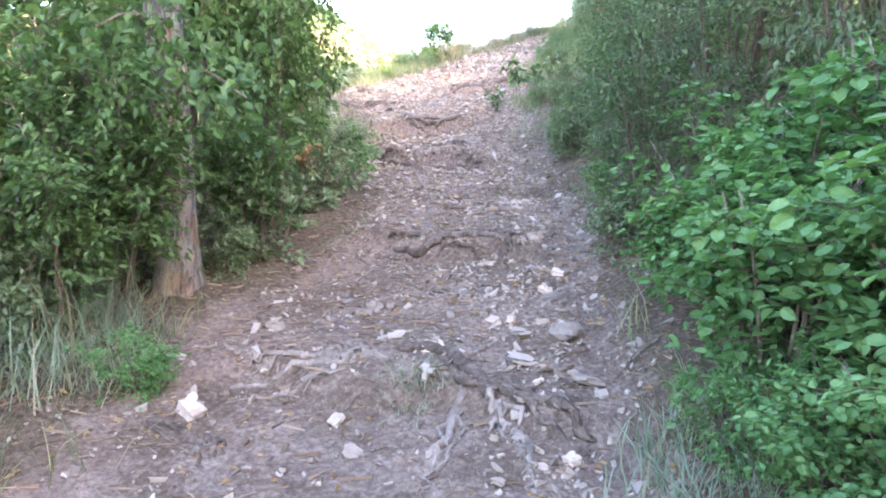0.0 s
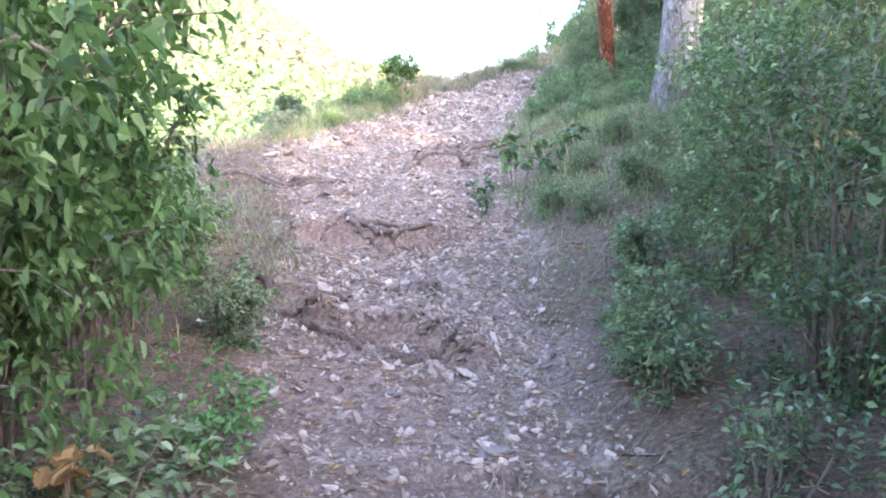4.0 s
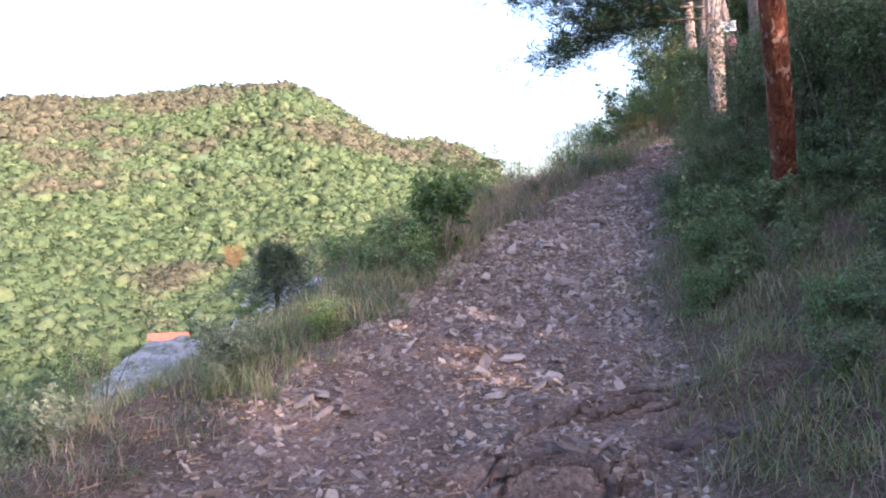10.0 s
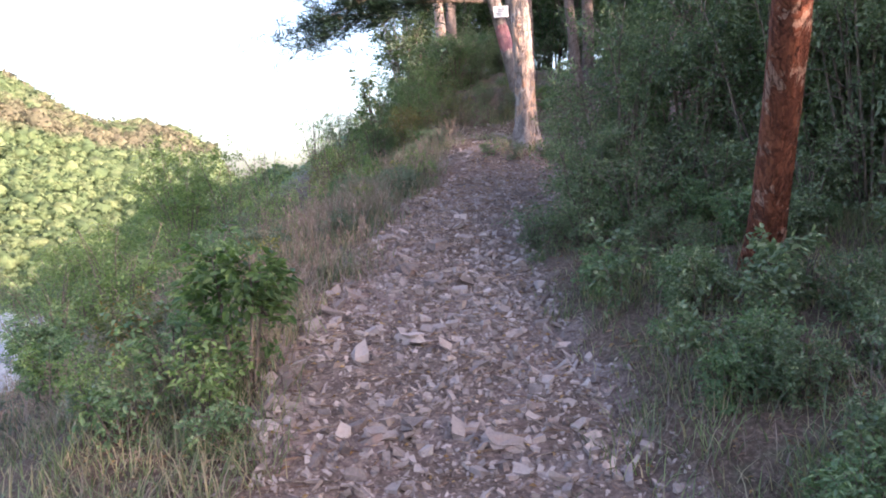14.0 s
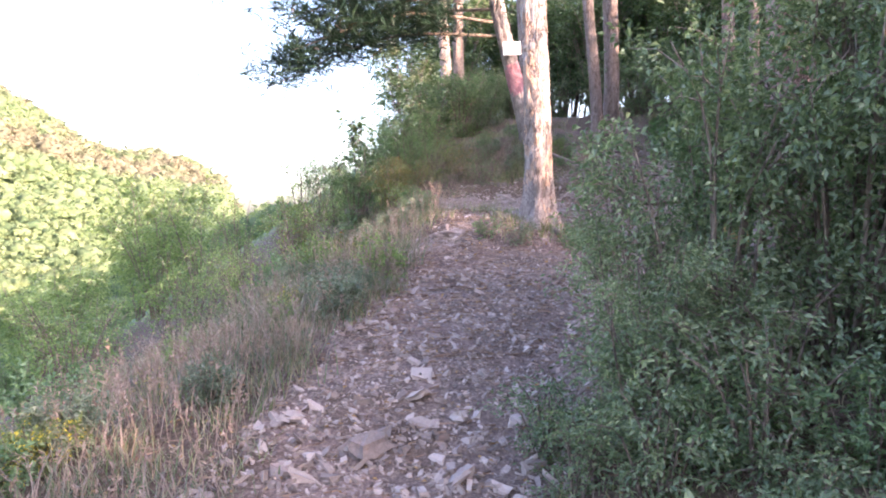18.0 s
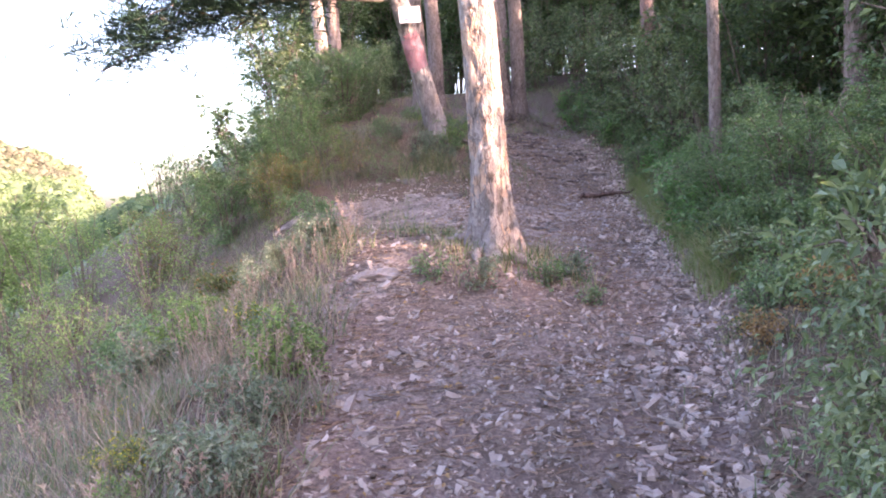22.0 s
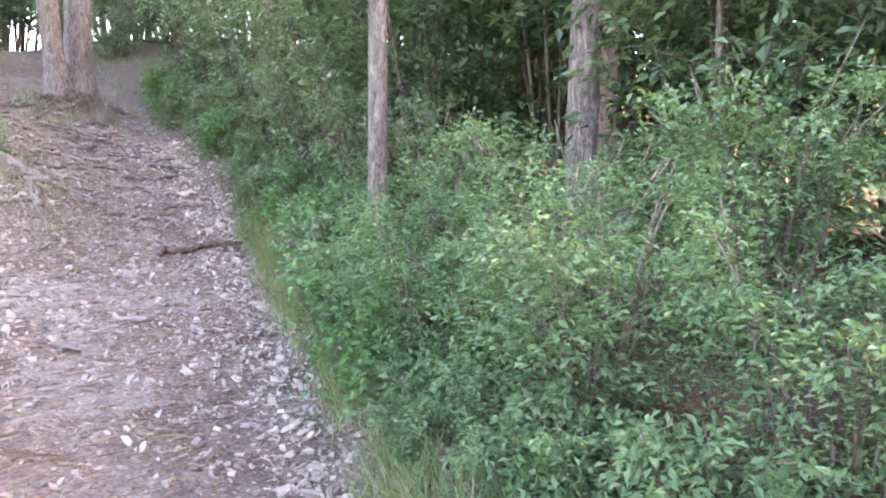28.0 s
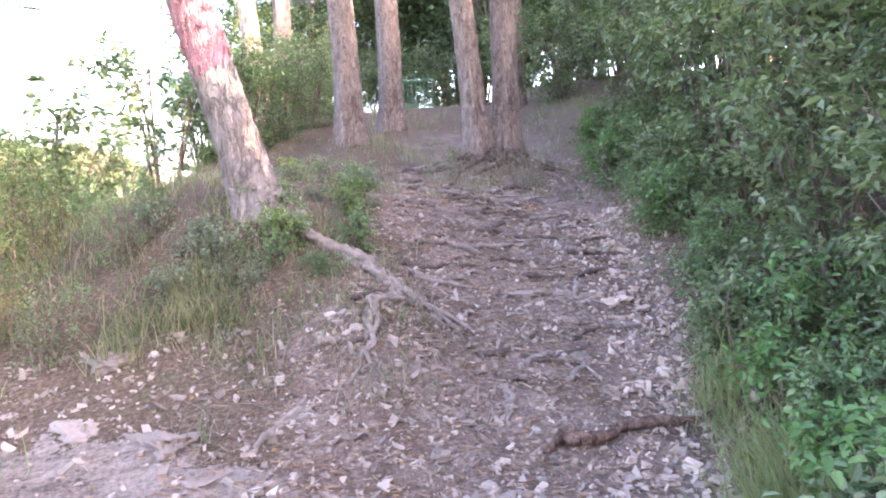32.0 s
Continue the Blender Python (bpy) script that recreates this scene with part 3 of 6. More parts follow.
gx, gy = graded(-4.0, 6.2, 0.055, 2500, 62), graded(-0.5, 28.5, 0.055, 2500, 62)
XX, YY = np.meshgrid(gx, gy)
ZZ = land(XX, YY)
ncol = len(gx)
ii, jj = np.meshgrid(np.arange(len(gy) - 1), np.arange(ncol - 1), indexing="ij")
quad = np.stack([ii * ncol + jj, ii * ncol + jj + 1, (ii + 1) * ncol + jj + 1, (ii + 1) * ncol + jj], -1).reshape(-1, 4)
gme = mesh_np("ground", np.stack([XX, YY, ZZ], -1).reshape(-1, 3), quad, True)
out_l, out_r = beside(XX, YY)
onpath = (1 - ease((np.maximum(out_l, out_r) + 0.25) / 0.6)) * (1 - ease((YY - 27.5) / 3))
att = gme.attributes.new("trail", "FLOAT", "POINT")
att.data.foreach_set("value", onpath.ravel().astype(np.float32))
att = gme.attributes.new("afar", "FLOAT", "POINT")
att.data.foreach_set("value", ease((np.hypot(XX, YY - 12) - 25) / 30).ravel().astype(np.float32))
att = gme.attributes.new("bare", "FLOAT", "POINT")
att.data.foreach_set("value", bare(XX, YY).ravel().astype(np.float32))
ground = tagged(part("ground", gme, M_SOIL), "stony brown hillside soil with a worn footpath", "ground", kind="structure")


def on(x, y, dz=0.0):
    return (x, y, float(land(x, y)) + dz)


# ---------------------------------------------------------------- woody plants


def plates(p, seed):
    """The relief of plated bark at a place on a trunk: 0 on a plate, down to -1 in a furrow, with frayed layers."""
    w = noise.noise_vector(Vector((p[0] * 6, p[1] * 6, p[2] * 5 + seed))) * 0.045
    q = Vector((p[0] + w.x, p[1] + w.y, p[2] + 2.2 * w.z))
    up = abs(noise.noise(Vector((q.x * 17 + seed, q.y * 17, q.z * 3.4))))
    across = abs(noise.noise(Vector((q.x * 9, q.y * 9 + seed, q.z * 9.5))))
    furrow = max(1 - up / 0.16, 0.75 * (1 - across / 0.09), 0.0)
    layer = noise.noise(Vector((q.x * 26, q.y * 26, q.z * 13 - seed)))
    return -furrow ** 0.8 + 0.22 * math.floor(2.5 * layer + 0.5) / 1.5 + 0.12 * noise.noise(Vector((p[0] * 70, p[1] * 70, p[2] * 45)))


def trunk_mesh(name, height, radius, rng, lean=(0, 0), flare=1.7, seg=28, rings=70, taper=0.45, bend=0.06):
    """A tapered trunk with a flared foot and slightly uneven girth, its base at the origin; plated bark where it is fine."""
    t = np.linspace(0, 1, rings) ** 1.5
    h = t * height - 0.25 * (t < 1e-9)
    sway = 3.2 * np.tanh(h / 3.2)
    c = np.stack([lean[0] * sway + bend * np.sin(h * 0.9 + 1) - bend * math.sin(1), lean[1] * sway + bend * np.cos(h * 0.7), h], 1)
    c[:, 1] -= c[0, 1]
    r = radius * (1 - taper * t) * (1 + (flare - 1) * np.exp(-np.maximum(h, 0) / (1.6 * radius)))
    v, f = tube(c, r, seg)
    n = rings * seg
    ang = np.tile(np.arange(seg) / seg * 2 * np.pi, rings)
    hh = np.repeat(h, seg)
    rr = 1 + 0.05 * np.sin(3 * ang + hh * 1.3) + 0.03 * np.sin(5 * ang - hh * 2.1 + 1) + 0.16 * np.exp(-np.maximum(hh, 0) / (2.2 * radius)) * np.sin(5 * ang + rng.uniform(0, 6)) + rng.normal(0, 0.012, n)
    base = np.repeat(c, seg, 0)
    v[:n] = base + (v[:n] - base) * rr[:, None]
    if seg > 60:
        seed = float(rng.uniform(0, 50))
        deep = np.array([plates(p, seed) for p in v[:n]]) * 0.011 * np.minimum(1, radius / 0.13)
        away = v[:n] - base
        v[:n] += away / (np.linalg.norm(away, axis=1)[:, None] + 1e-6) * deep[:, None]
    return mesh_np(name, v, f, True), c


def shrub_parts(rng, wide, tall, stems, twigs, per, leaf, shape=0.55, hollow=0.35, low=0.12, flat=1.0, droop=0.35, tip_only=0.25, simple=False, fine=False, wide_leaf=0.55):
    """Stems and leaves of a shrub that grows from the origin: an uneven crown of leafy twigs."""
    wood, at, way = [], [], []
    for s in range(stems):
        a = rng.uniform(0, 2 * np.pi)
        rad = wide * math.sqrt(rng.random()) * 0.75
        top = np.array([math.cos(a) * rad, math.sin(a) * rad, tall * rng.uniform(0.55, 0.95)])
        foot = np.array([math.cos(a), math.sin(a), 0]) * rng.uniform(0, 0.12 * wide)
        mid = foot * 0.5 + top * 0.5 + [0, 0, tall * 0.12] + rng.normal(0, 0.05 * wide, 3)
        line = smooth_line([foot - [0, 0, 0.1], mid, top], 7)
        wood.append(tube(line, np.linspace(0.011, 0.003, 7) * (0.6 + tall * 0.3), 6))
        for k in range(twigs):
            u = rng.uniform(tip_only, 1.0)
            b = line[min(6, int(u * 6))] + rng.normal(0, 0.03, 3)
            d = rng.normal(0, 1, 3) * [1, 1, 0.55 * flat] + np.array([math.cos(a), math.sin(a), 0.35]) * 0.7
            d /= np.linalg.norm(d)
            length = wide * rng.uniform(0.2, shape) * (1.15 - 0.4 * u)
            e = b + d * length
            e[2] = max(e[2], low * tall * rng.uniform(0.3, 1.5))
            if k % (3 if simple else 2) == 0:
                wood.append(tube(np.array([b, (b + e) / 2 + [0, 0, 0.1 * length], e]), np.array([0.005, 0.003, 0.0015]), 3, close=False))
            uu = rng.uniform(hollow, 1.03, per)
            p = b + (e - b) * uu[:, None] + [0, 0, 1] * (0.1 * length * np.sin(np.pi * np.clip(uu, 0, 1)))[:, None]
            at.append(p + rng.normal(0, 0.018 * (1 + wide), (per, 3)))
            way.append(d * 0.7 + rng.normal(0, 0.75, (per, 3)) * [1, 1, 0.5])
    at, way = np.concatenate(at), np.concatenate(way)
    at[:, 2] = np.maximum(at[:, 2], 0.02)
    lv = leaves(at, way, leaf, rng, wide_leaf, droop, simple=simple, fine=fine)
    return joined(wood), lv


SHRUBS, TINTED = {}, {}


def shrub_kind(key, seed, **kw):
    rng = np.random.default_rng(seed)
    wood, lv = shrub_parts(rng, **kw)
    SHRUBS[key] = (mesh_np(key + "_stems", *wood, True), mesh_np(key + "_leaves", *lv))


for n in range(3):
    shrub_kind(f"privet{n}", 20 + n, wide=0.85, tall=1.5, stems=15, twigs=18, per=32, leaf=0.038, low=0.03, tip_only=0.08, simple=True)
    shrub_kind(f"thicket{n}", 120 + n, wide=0.85, tall=1.5, stems=12, twigs=15, per=16, leaf=0.07, low=0.03, tip_only=0.08, simple=True)
    shrub_kind(f"hornbeam{n}", 140 + n, wide=0.8, tall=1.5, stems=12, twigs=15, per=21, leaf=0.052, low=0.3, tip_only=0.4, droop=0.5)
    shrub_kind(f"small{n}", 40 + n, wide=0.55, tall=0.75, stems=10, twigs=12, per=18, leaf=0.058, low=0.02, tip_only=0.05, simple=True)
    shrub_kind(f"tree{n}", 60 + n, wide=1.7, tall=3.6, stems=13, twigs=22, per=20, leaf=0.09, low=0.2, simple=True)
    shrub_kind(f"sprig{n}", 100 + n, wide=0.22, tall=0.5, stems=3, twigs=3, per=4, leaf=0.1, hollow=0.5, droop=0.9, tip_only=0.6, fine=True, wide_leaf=0.6)
    shrub_kind(f"hazel{n}", 80 + n, wide=0.6, tall=1.05, stems=14, twigs=9, per=16, leaf=0.052, hollow=0.2, droop=0.6, fine=True, wide_leaf=0.72)

for n in range(3):
    shrub_kind(f"bramble{n}", 290 + n, wide=0.5, tall=0.7, stems=11, twigs=11, per=17, leaf=0.036, low=0.03, tip_only=0.06, simple=True)
    shrub_kind(f"weed{n}", 190 + n, wide=0.42, tall=0.5, stems=9, twigs=7, per=10, leaf=0.046, hollow=0.2, low=0.05, tip_only=0.1, droop=0.4)
shrub_kind("shoot0", 181, wide=0.4, tall=0.8, stems=5, twigs=5, per=9, leaf=0.075, hollow=0.2, droop=0.5, fine=True, wide_leaf=0.7)
shrub_kind("shoot1", 182, wide=0.4, tall=0.8, stems=6, twigs=5, per=8, leaf=0.08, hollow=0.2, droop=0.6, fine=True, wide_leaf=0.65)
shrub_kind("little_tree", 133, wide=0.3, tall=0.95, stems=4, twigs=17, per=17, leaf=0.046, low=0.35, tip_only=0.45)
for n in range(3):
    shrub_kind(f"airy{n}", 220 + n, wide=0.85, tall=1.5, stems=11, twigs=12, per=12, leaf=0.045, low=0.12, tip_only=0.15, simple=True)
shrub_kind("thin_sapling", 132, wide=0.42, tall=0.95, stems=5, twigs=10, per=12, leaf=0.05, low=0.22, tip_only=0.3)
shrub_kind("sapling", 131, wide=0.42, tall=0.95, stems=8, twigs=14, per=26, leaf=0.04, low=0.2, tip_only=0.25)


def shrub(key, x, y, s, leaf_mat, label, category="shrub", group="", name="shrub", turn=None, dz=0.0, stretch=1.0):
    rng = np.random.default_rng(int(abs(x * 131 + y * 977) * 10) + 7)
    t = rng.uniform(0, 6.28) if turn is None else turn
    ob = thing(name, on(x, y, dz - 0.03), label, category, group, t, s)
    ob.scale = (s, s, s * stretch)
    st, lv = SHRUBS[key]
    if (key, leaf_mat.name) not in TINTED:
        TINTED[key, leaf_mat.name] = lv.copy()
    lm = TINTED[key, leaf_mat.name]
    part("stem", st, M_TWIG, ob)
    part("foliage", lm, leaf_mat, ob)
    return ob


def bark_tree(name, x, y, height, radius, material, label, lean=(0, 0), seed=1, z=None, seg=28, rings=70, flare=1.7):
    ob = thing(name, on(x, y) if z is None else (x, y, z), label, "tree")
    rng = np.random.default_rng(seed)
    me, line = trunk_mesh("trunk", height, radius, rng, lean, flare, seg, rings)
    part("trunk", me, material, ob)
    return ob, line


# ---------------------------------------------------------------- trees along the trail


def needle_tuft_mesh(seed, n=46, length=0.13):
    rng = np.random.default_rng(seed)
    d = rng.normal(0, 1, (n, 3))
    d[:, 2] = np.abs(d[:, 2]) * 0.8 - 0.1
    at = rng.normal(0, 0.035, (n, 3))
    return leaves(at, d, length, rng, wide=0.09, droop=0.1, simple=True)


TUFTS = [needle_tuft_mesh(700 + k, 20, 0.19) for k in range(24)]


def pine_crown(ob, line, rng, first, last, reach, boughs, lean_to=None, tufts=26):
    """Boughs with needle tufts round the upper trunk."""
    for k in range(boughs):
        u = first + (last - first) * (k + rng.uniform(0, 0.9)) / boughs
        h = u * line[-1, 2]
        i = int(np.searchsorted(line[:, 2], h))
        b = line[min(i, len(line) - 1)]
        a = rng.uniform(0, 2 * np.pi) if lean_to is None else lean_to + rng.normal(0, 0.9)
        ln = reach * rng.uniform(0.6, 1.1) * (1.2 - 0.7 * (u - first) / (last - first + 1e-6))
        e = b + [math.cos(a) * ln, math.sin(a) * ln, ln * rng.uniform(-0.12, 0.3)]
        bough = smooth_line([b, b * 0.5 + e * 0.5 + [0, 0, -0.06 * ln], e], 8)
        limb = part("bough", mesh_np("bough", *tube(bough, np.linspace(0.05, 0.012, 8), 6), True), M_TWIG, ob)
        pieces = []
        for m in range(tufts):
            w = rng.uniform(0.3, 1.05)
            c = bough[min(7, int(w * 7))] + rng.normal(0, 1, 3) * [0.28, 0.28, 0.13] * (0.5 + 0.35 * ln)
            v, f = TUFTS[int(rng.integers(0, 24))]
            pieces.append((v * 1.0 + c, f))
        part("needles", mesh_np("needles", *joined(pieces)), M_NEEDLE, limb)


painted, line_p = bark_tree("pine_tree", 0.98, 9.1, 11, 0.155, M_PAINTED, "tall grey pine with a dark red paint mark on its bark", (0.0, 0.0), 2, seg=88, rings=250, flare=1.06)
pine_crown(painted, line_p, np.random.default_rng(3), 0.55, 1.0, 2.6, 14)
red, line_r = bark_tree("pine_tree", 0.71, 12.8, 9, 0.088, M_RED, "leaning pine trunk stripped to reddish bark", (-0.2, -0.5), 3, flare=1.25)
pine_crown(red, line_r, np.random.default_rng(4), 0.6, 1.0, 2.0, 9)
mid_pine, line_m = bark_tree("pine_tree", 1.12, 18.55, 11, 0.125, M_PINE, "pine with grey flaking bark and painted orange sun patches beside the trail", (-0.03, 0.0), 4, seg=88, rings=280)
pine_crown(mid_pine, line_m, np.random.default_rng(5), 0.5, 1.0, 2.5, 12)
lean_pine, line_l = bark_tree("pine_tree", 2.49, 23.88, 10, 0.135, M_MARKED, "leaning grey pine with a faded pink paint mark", (-0.275, 0.02), 6, seg=88, rings=250, flare=1.25)
pine_crown(lean_pine, line_l, np.random.default_rng(6), 0.55, 1.0, 2.4, 8)
rngB = np.random.default_rng(61)
for k in range(13):
    h = 1.75 + 0.2 * k
    b = line_l[int(np.searchsorted(line_l[:, 2], h))]
    a, ln = math.radians(180 + rngB.uniform(-34, 30)), rngB.uniform(3.0, 4.1)
    e = b + [math.cos(a) * ln, math.sin(a) * ln, -0.22 * ln + 0.06 * k]
    bough = smooth_line([b, b * 0.5 + e * 0.5 + [0, 0, 0.1 * ln], e], 10)
    limb = part("bough", mesh_np("bough", *tube(bough, np.linspace(0.03, 0.01, 10), 7), True), M_TWIG, lean_pine)
    pieces = []
    for m in range(190):
        c = bough[min(9, int(rngB.uniform(0.35, 1.06) * 9))] + rngB.normal(0, 1, 3) * [0.36, 0.38, 0.11]
        v, f = TUFTS[int(rngB.integers(0, 24))]
        pieces.append((v * 1.25 + c, f))
    part("needles", mesh_np("needles", *joined(pieces)), M_NEEDLE, limb)
for x, y, r, s, ln in ((3.5, 27.9, 0.15, 11, (-0.03, 0)), (4.15, 29.0, 0.15, 12, (0.0, 0)), (4.62, 26.6, 0.12, 13, (-0.09, 0.0)), (4.92, 26.65, 0.13, 14, (0.01, 0)),
                       (2.9, 33.6, 0.17, 15, (0.06, 0)), (6.5, 31.0, 0.14, 18, (0, 0)), (8.0, 36.0, 0.16, 19, (0, 0))):
    ob, ln2 = bark_tree("pine_tree", x, y, 10.5, r, M_SLIM, "pine with plated grey bark on the crest", ln, s, seg=20, rings=46, flare=1.4)
    pine_crown(ob, ln2, np.random.default_rng(s), 0.5, 1.0, 2.4, 8)
    if s == 14:
        twin_pine = ob
low_pine, line_w = bark_tree("pine_tree", 2.5, 32.4, 9, 0.16, M_PINE, "pine with low dark boughs hanging towards the valley", (-0.05, -0.02), 17)
pine_crown(low_pine, line_w, np.random.default_rng(27), 0.35, 0.95, 3.0, 12, math.radians(200), 40)
for x, y, r, s in ((4.36, 20.45, 0.064, 31), (5.0, 19.3, 0.1, 32), (1.94, 15.95, 0.15, 33), (5.6, 12.2, 0.16, 36), (2.6, 14.6, 0.12, 37), (4.4, 10.6, 0.17, 38), (7.0, 15.5, 0.15, 39), (6.3, 24.6, 0.12, 41), (6.2, 19.9, 0.11, 42), (3.4, 11.5, 0.13, 43), (7.8, 21.0, 0.13, 44)):
    ob, ln2 = bark_tree("pine_tree", x, y, 10, r, M_SLIM if r < 0.105 else M_GREY, "tall straight pine with grey and pinkish plated bark" if s == 33 else "slender straight pine in the shade of the wood", (0.005, 0), s, seg=88 if s == 33 else 18, rings=260 if s == 33 else 46, flare=1.3)
    if r > 0.05:
        pine_crown(ob, ln2, np.random.default_rng(s), 0.55, 1.0, 2.4, 8)
# Added out of view: its high crown keeps sun off the painted pine.
shade_pine, line_s = bark_tree("pine_tree", 5.4, 5.6, 6, 0.08, M_GREY, "unseen young pine added so that its high crown shades the painted pine", (0.0, 0.0), 45, seg=14, rings=30, flare=1.2)
pine_crown(shade_pine, line_s, np.random.default_rng(45), 0.45, 1.0, 1.7, 14, None, 44)
left_tree, line_t = bark_tree("deciduous_tree", -1.2, 3.1, 6, 0.085, M_PINE, "slender tree with peeling brown bark among shrubs", (0.0, 0.02), 34, seg=18, rings=50, flare=1.3)

rngD = np.random.default_rng(118)
for k in range(15):
    b = line_t[int(np.searchsorted(line_t[:, 2], 0.75 + 0.12 * k))]
    a = math.radians(rngD.uniform(150, 330))
    ln = rngD.uniform(0.45, 0.85)
    e = b + [math.cos(a) * ln, math.sin(a) * ln, rngD.uniform(-0.15, 0.3)]
    twig = smooth_line([b, b * 0.5 + e * 0.5 + [0, 0, 0.1], e], 8)
    limb = part("bough", mesh_np("bough", *tube(twig, np.linspace(0.011, 0.003, 8), 6), True), M_TWIG, left_tree)
    at = twig[rngD.integers(2, 8, 190)] + rngD.normal(0, 1, (190, 3)) * [0.13, 0.13, 0.1]
    part("leaves", mesh_np("leaves", *leaves(at, rngD.normal(0, 0.7, at.shape) + [math.cos(a), math.sin(a), -0.2], 0.052, rngD)), M_HORN, limb)

# ---------------------------------------------------------------- shrubs
BUSH = "dense green shrub with small leaves beside the trail"
for n, (x, y, s, st) in enumerate(((-1.6, 3.3, 0.8, 1.1), (-1.35, 4.4, 0.8, 1.75), (-2.4, 3.0, 1.1, 1.2), (-2.2, 4.6, 1.0, 1.1), (-2.6, 1.9, 1.0, 1.0), (-1.75, 5.3, 0.7, 1.0), (-1.9, 2.2, 0.75, 0.9),
                                   (-1.35, 2.55, 0.62, 0.95), (-1.3, 2.75, 0.7, 1.15), (-1.1, 3.55, 0.55, 1.0), (-1.2, 4.15, 0.6, 1.7), (-1.65, 2.75, 0.8, 1.1), (-2.0, 1.5, 0.6, 0.9), (-1.4, 4.9, 0.6, 1.6), (1.25, 4.2, 0.95, 1.3), (0.95, 5.0, 0.8, 1.2), (1.7, 3.2, 1.0, 1.4), (2.2, 4.6, 1.2, 1.3), (0.85, 5.9, 0.7, 1.35), (0.85, 3.6, 0.6, 1.3), (1.9, 6.0, 1.2, 1.2), (2.3, 2.2, 1.1, 1.2), (-2.2, 5.2, 1.35, 1.5), (-1.75, 4.3, 1.15, 1.55), (-2.9, 6.2, 1.3, 1.4))):
    shrub(f"{'hornbeam' if x < 0 else 'privet'}{n % 3}", x, y, s, M_HORN if x < 0 else (M_PRIVET, M_DEEP)[n % 2], BUSH, group="shrubs along the lower trail", stretch=st)
for n, (x, y, s) in enumerate(((1.12, 2.2, 0.8), (1.45, 1.8, 0.92), (1.0, 2.75, 0.72), (1.5, 2.6, 1.05), (1.25, 2.5, 0.8), (1.2, 3.15, 0.75), (1.7, 3.0, 0.9), (1.12, 1.72, 0.45), (1.3, 1.55, 0.5))):
    shrub(f"hazel{n % 3}", x, y, s, M_HAZEL, "low hazel bush with broad bright green leaves", group="hazel bushes", stretch=0.8)
for n, (x, y, s, st) in enumerate(((1.15, 14.3, 0.95, 1.25), (0.7, 14.45, 0.85, 1.28), (1.75, 14.6, 1.1, 1.4), (1.6, 14.55, 0.95, 1.5), (1.45, 13.7, 0.9, 1.35), (0.32, 14.25, 0.5, 1.2), (0.5, 14.7, 0.5, 1.4), (2.0, 14.0, 1.1, 1.5), (1.75, 13.2, 0.9, 1.4), (2.3, 12.6, 1.1, 1.5), (2.0, 10.6, 1.0, 1.2), (2.4, 9.2, 1.1, 1.2), (1.9, 7.4, 0.9, 1.3), (1.9, 11.6, 1.0, 1.4), (2.6, 13.5, 1.2, 1.6), (2.6, 14.3, 1.2, 1.7), (2.9, 11.0, 1.1, 1.25), (2.9, 8.5, 0.8, 1.3))):
    shrub(f"privet{n % 3}", x, y, s, M_PRIVET, "dark dense small-leaved shrub crowding the trail", group="dark shrubs", stretch=st)
for n, (x, y, s, st) in enumerate(((3.15, 18.0, 0.85, 0.8), (3.35, 18.8, 0.75, 0.8), (3.95, 18.6, 0.9, 0.85), (3.9, 19.5, 0.75, 0.8), (3.2, 17.2, 0.8, 0.8), (4.4, 17.9, 1.0, 0.95), (4.0, 16.8, 0.95, 0.9))):
    shrub(f"privet{n % 3}", x, y, s, M_PRIVET2, "bright green spreading shrub with small leaves", group="bright shrubs", stretch=st)
for n, (x, y, s, st) in enumerate(((5.0, 21.3, 0.8, 1.0), (5.3, 22.4, 0.9, 1.1), (5.7, 23.6, 0.95, 1.15), (6.2, 24.9, 1.0, 1.2), (6.6, 26.3, 1.0, 1.2), (7.0, 27.8, 1.1, 1.2), (6.3, 22.4, 1.2, 1.2), (5.0, 20.4, 0.7, 1.0), (7.2, 24.8, 1.3, 1.2), (6.2, 18.5, 1.2, 1.3), (6.9, 17.0, 1.2, 1.4), (7.5, 19.6, 1.3, 1.4), (7.0, 21.3, 1.2, 1.4), (8.3, 20.6, 1.4, 1.5), (6.0, 15.9, 1.1, 1.3), (4.5, 14.1, 1.0, 1.3), (8.1, 17.6, 1.4, 1.5), (8.7, 22.6, 1.4, 1.5), (3.1, 34.6, 1.0, 0.9), (4.2, 35.4, 1.2, 0.9), (5.2, 35.8, 1.2, 0.9), (6.3, 35.4, 1.2, 1.0), (2.0, 34.8, 1.1, 1.0), (7.2, 33.6, 1.2, 1.0), (6.9, 30.2, 1.0, 1.1), (8.0, 31.8, 1.3, 1.1), (3.7, 36.8, 1.4, 1.2), (5.8, 37.3, 1.4, 1.2), (2.4, 36.4, 1.3, 1.2))):
    shrub(f"thicket{n % 3}", x, y, s, M_PRIVET, "tall green shrub at the edge of the wood", group="shrubs along the upper trail", stretch=st)
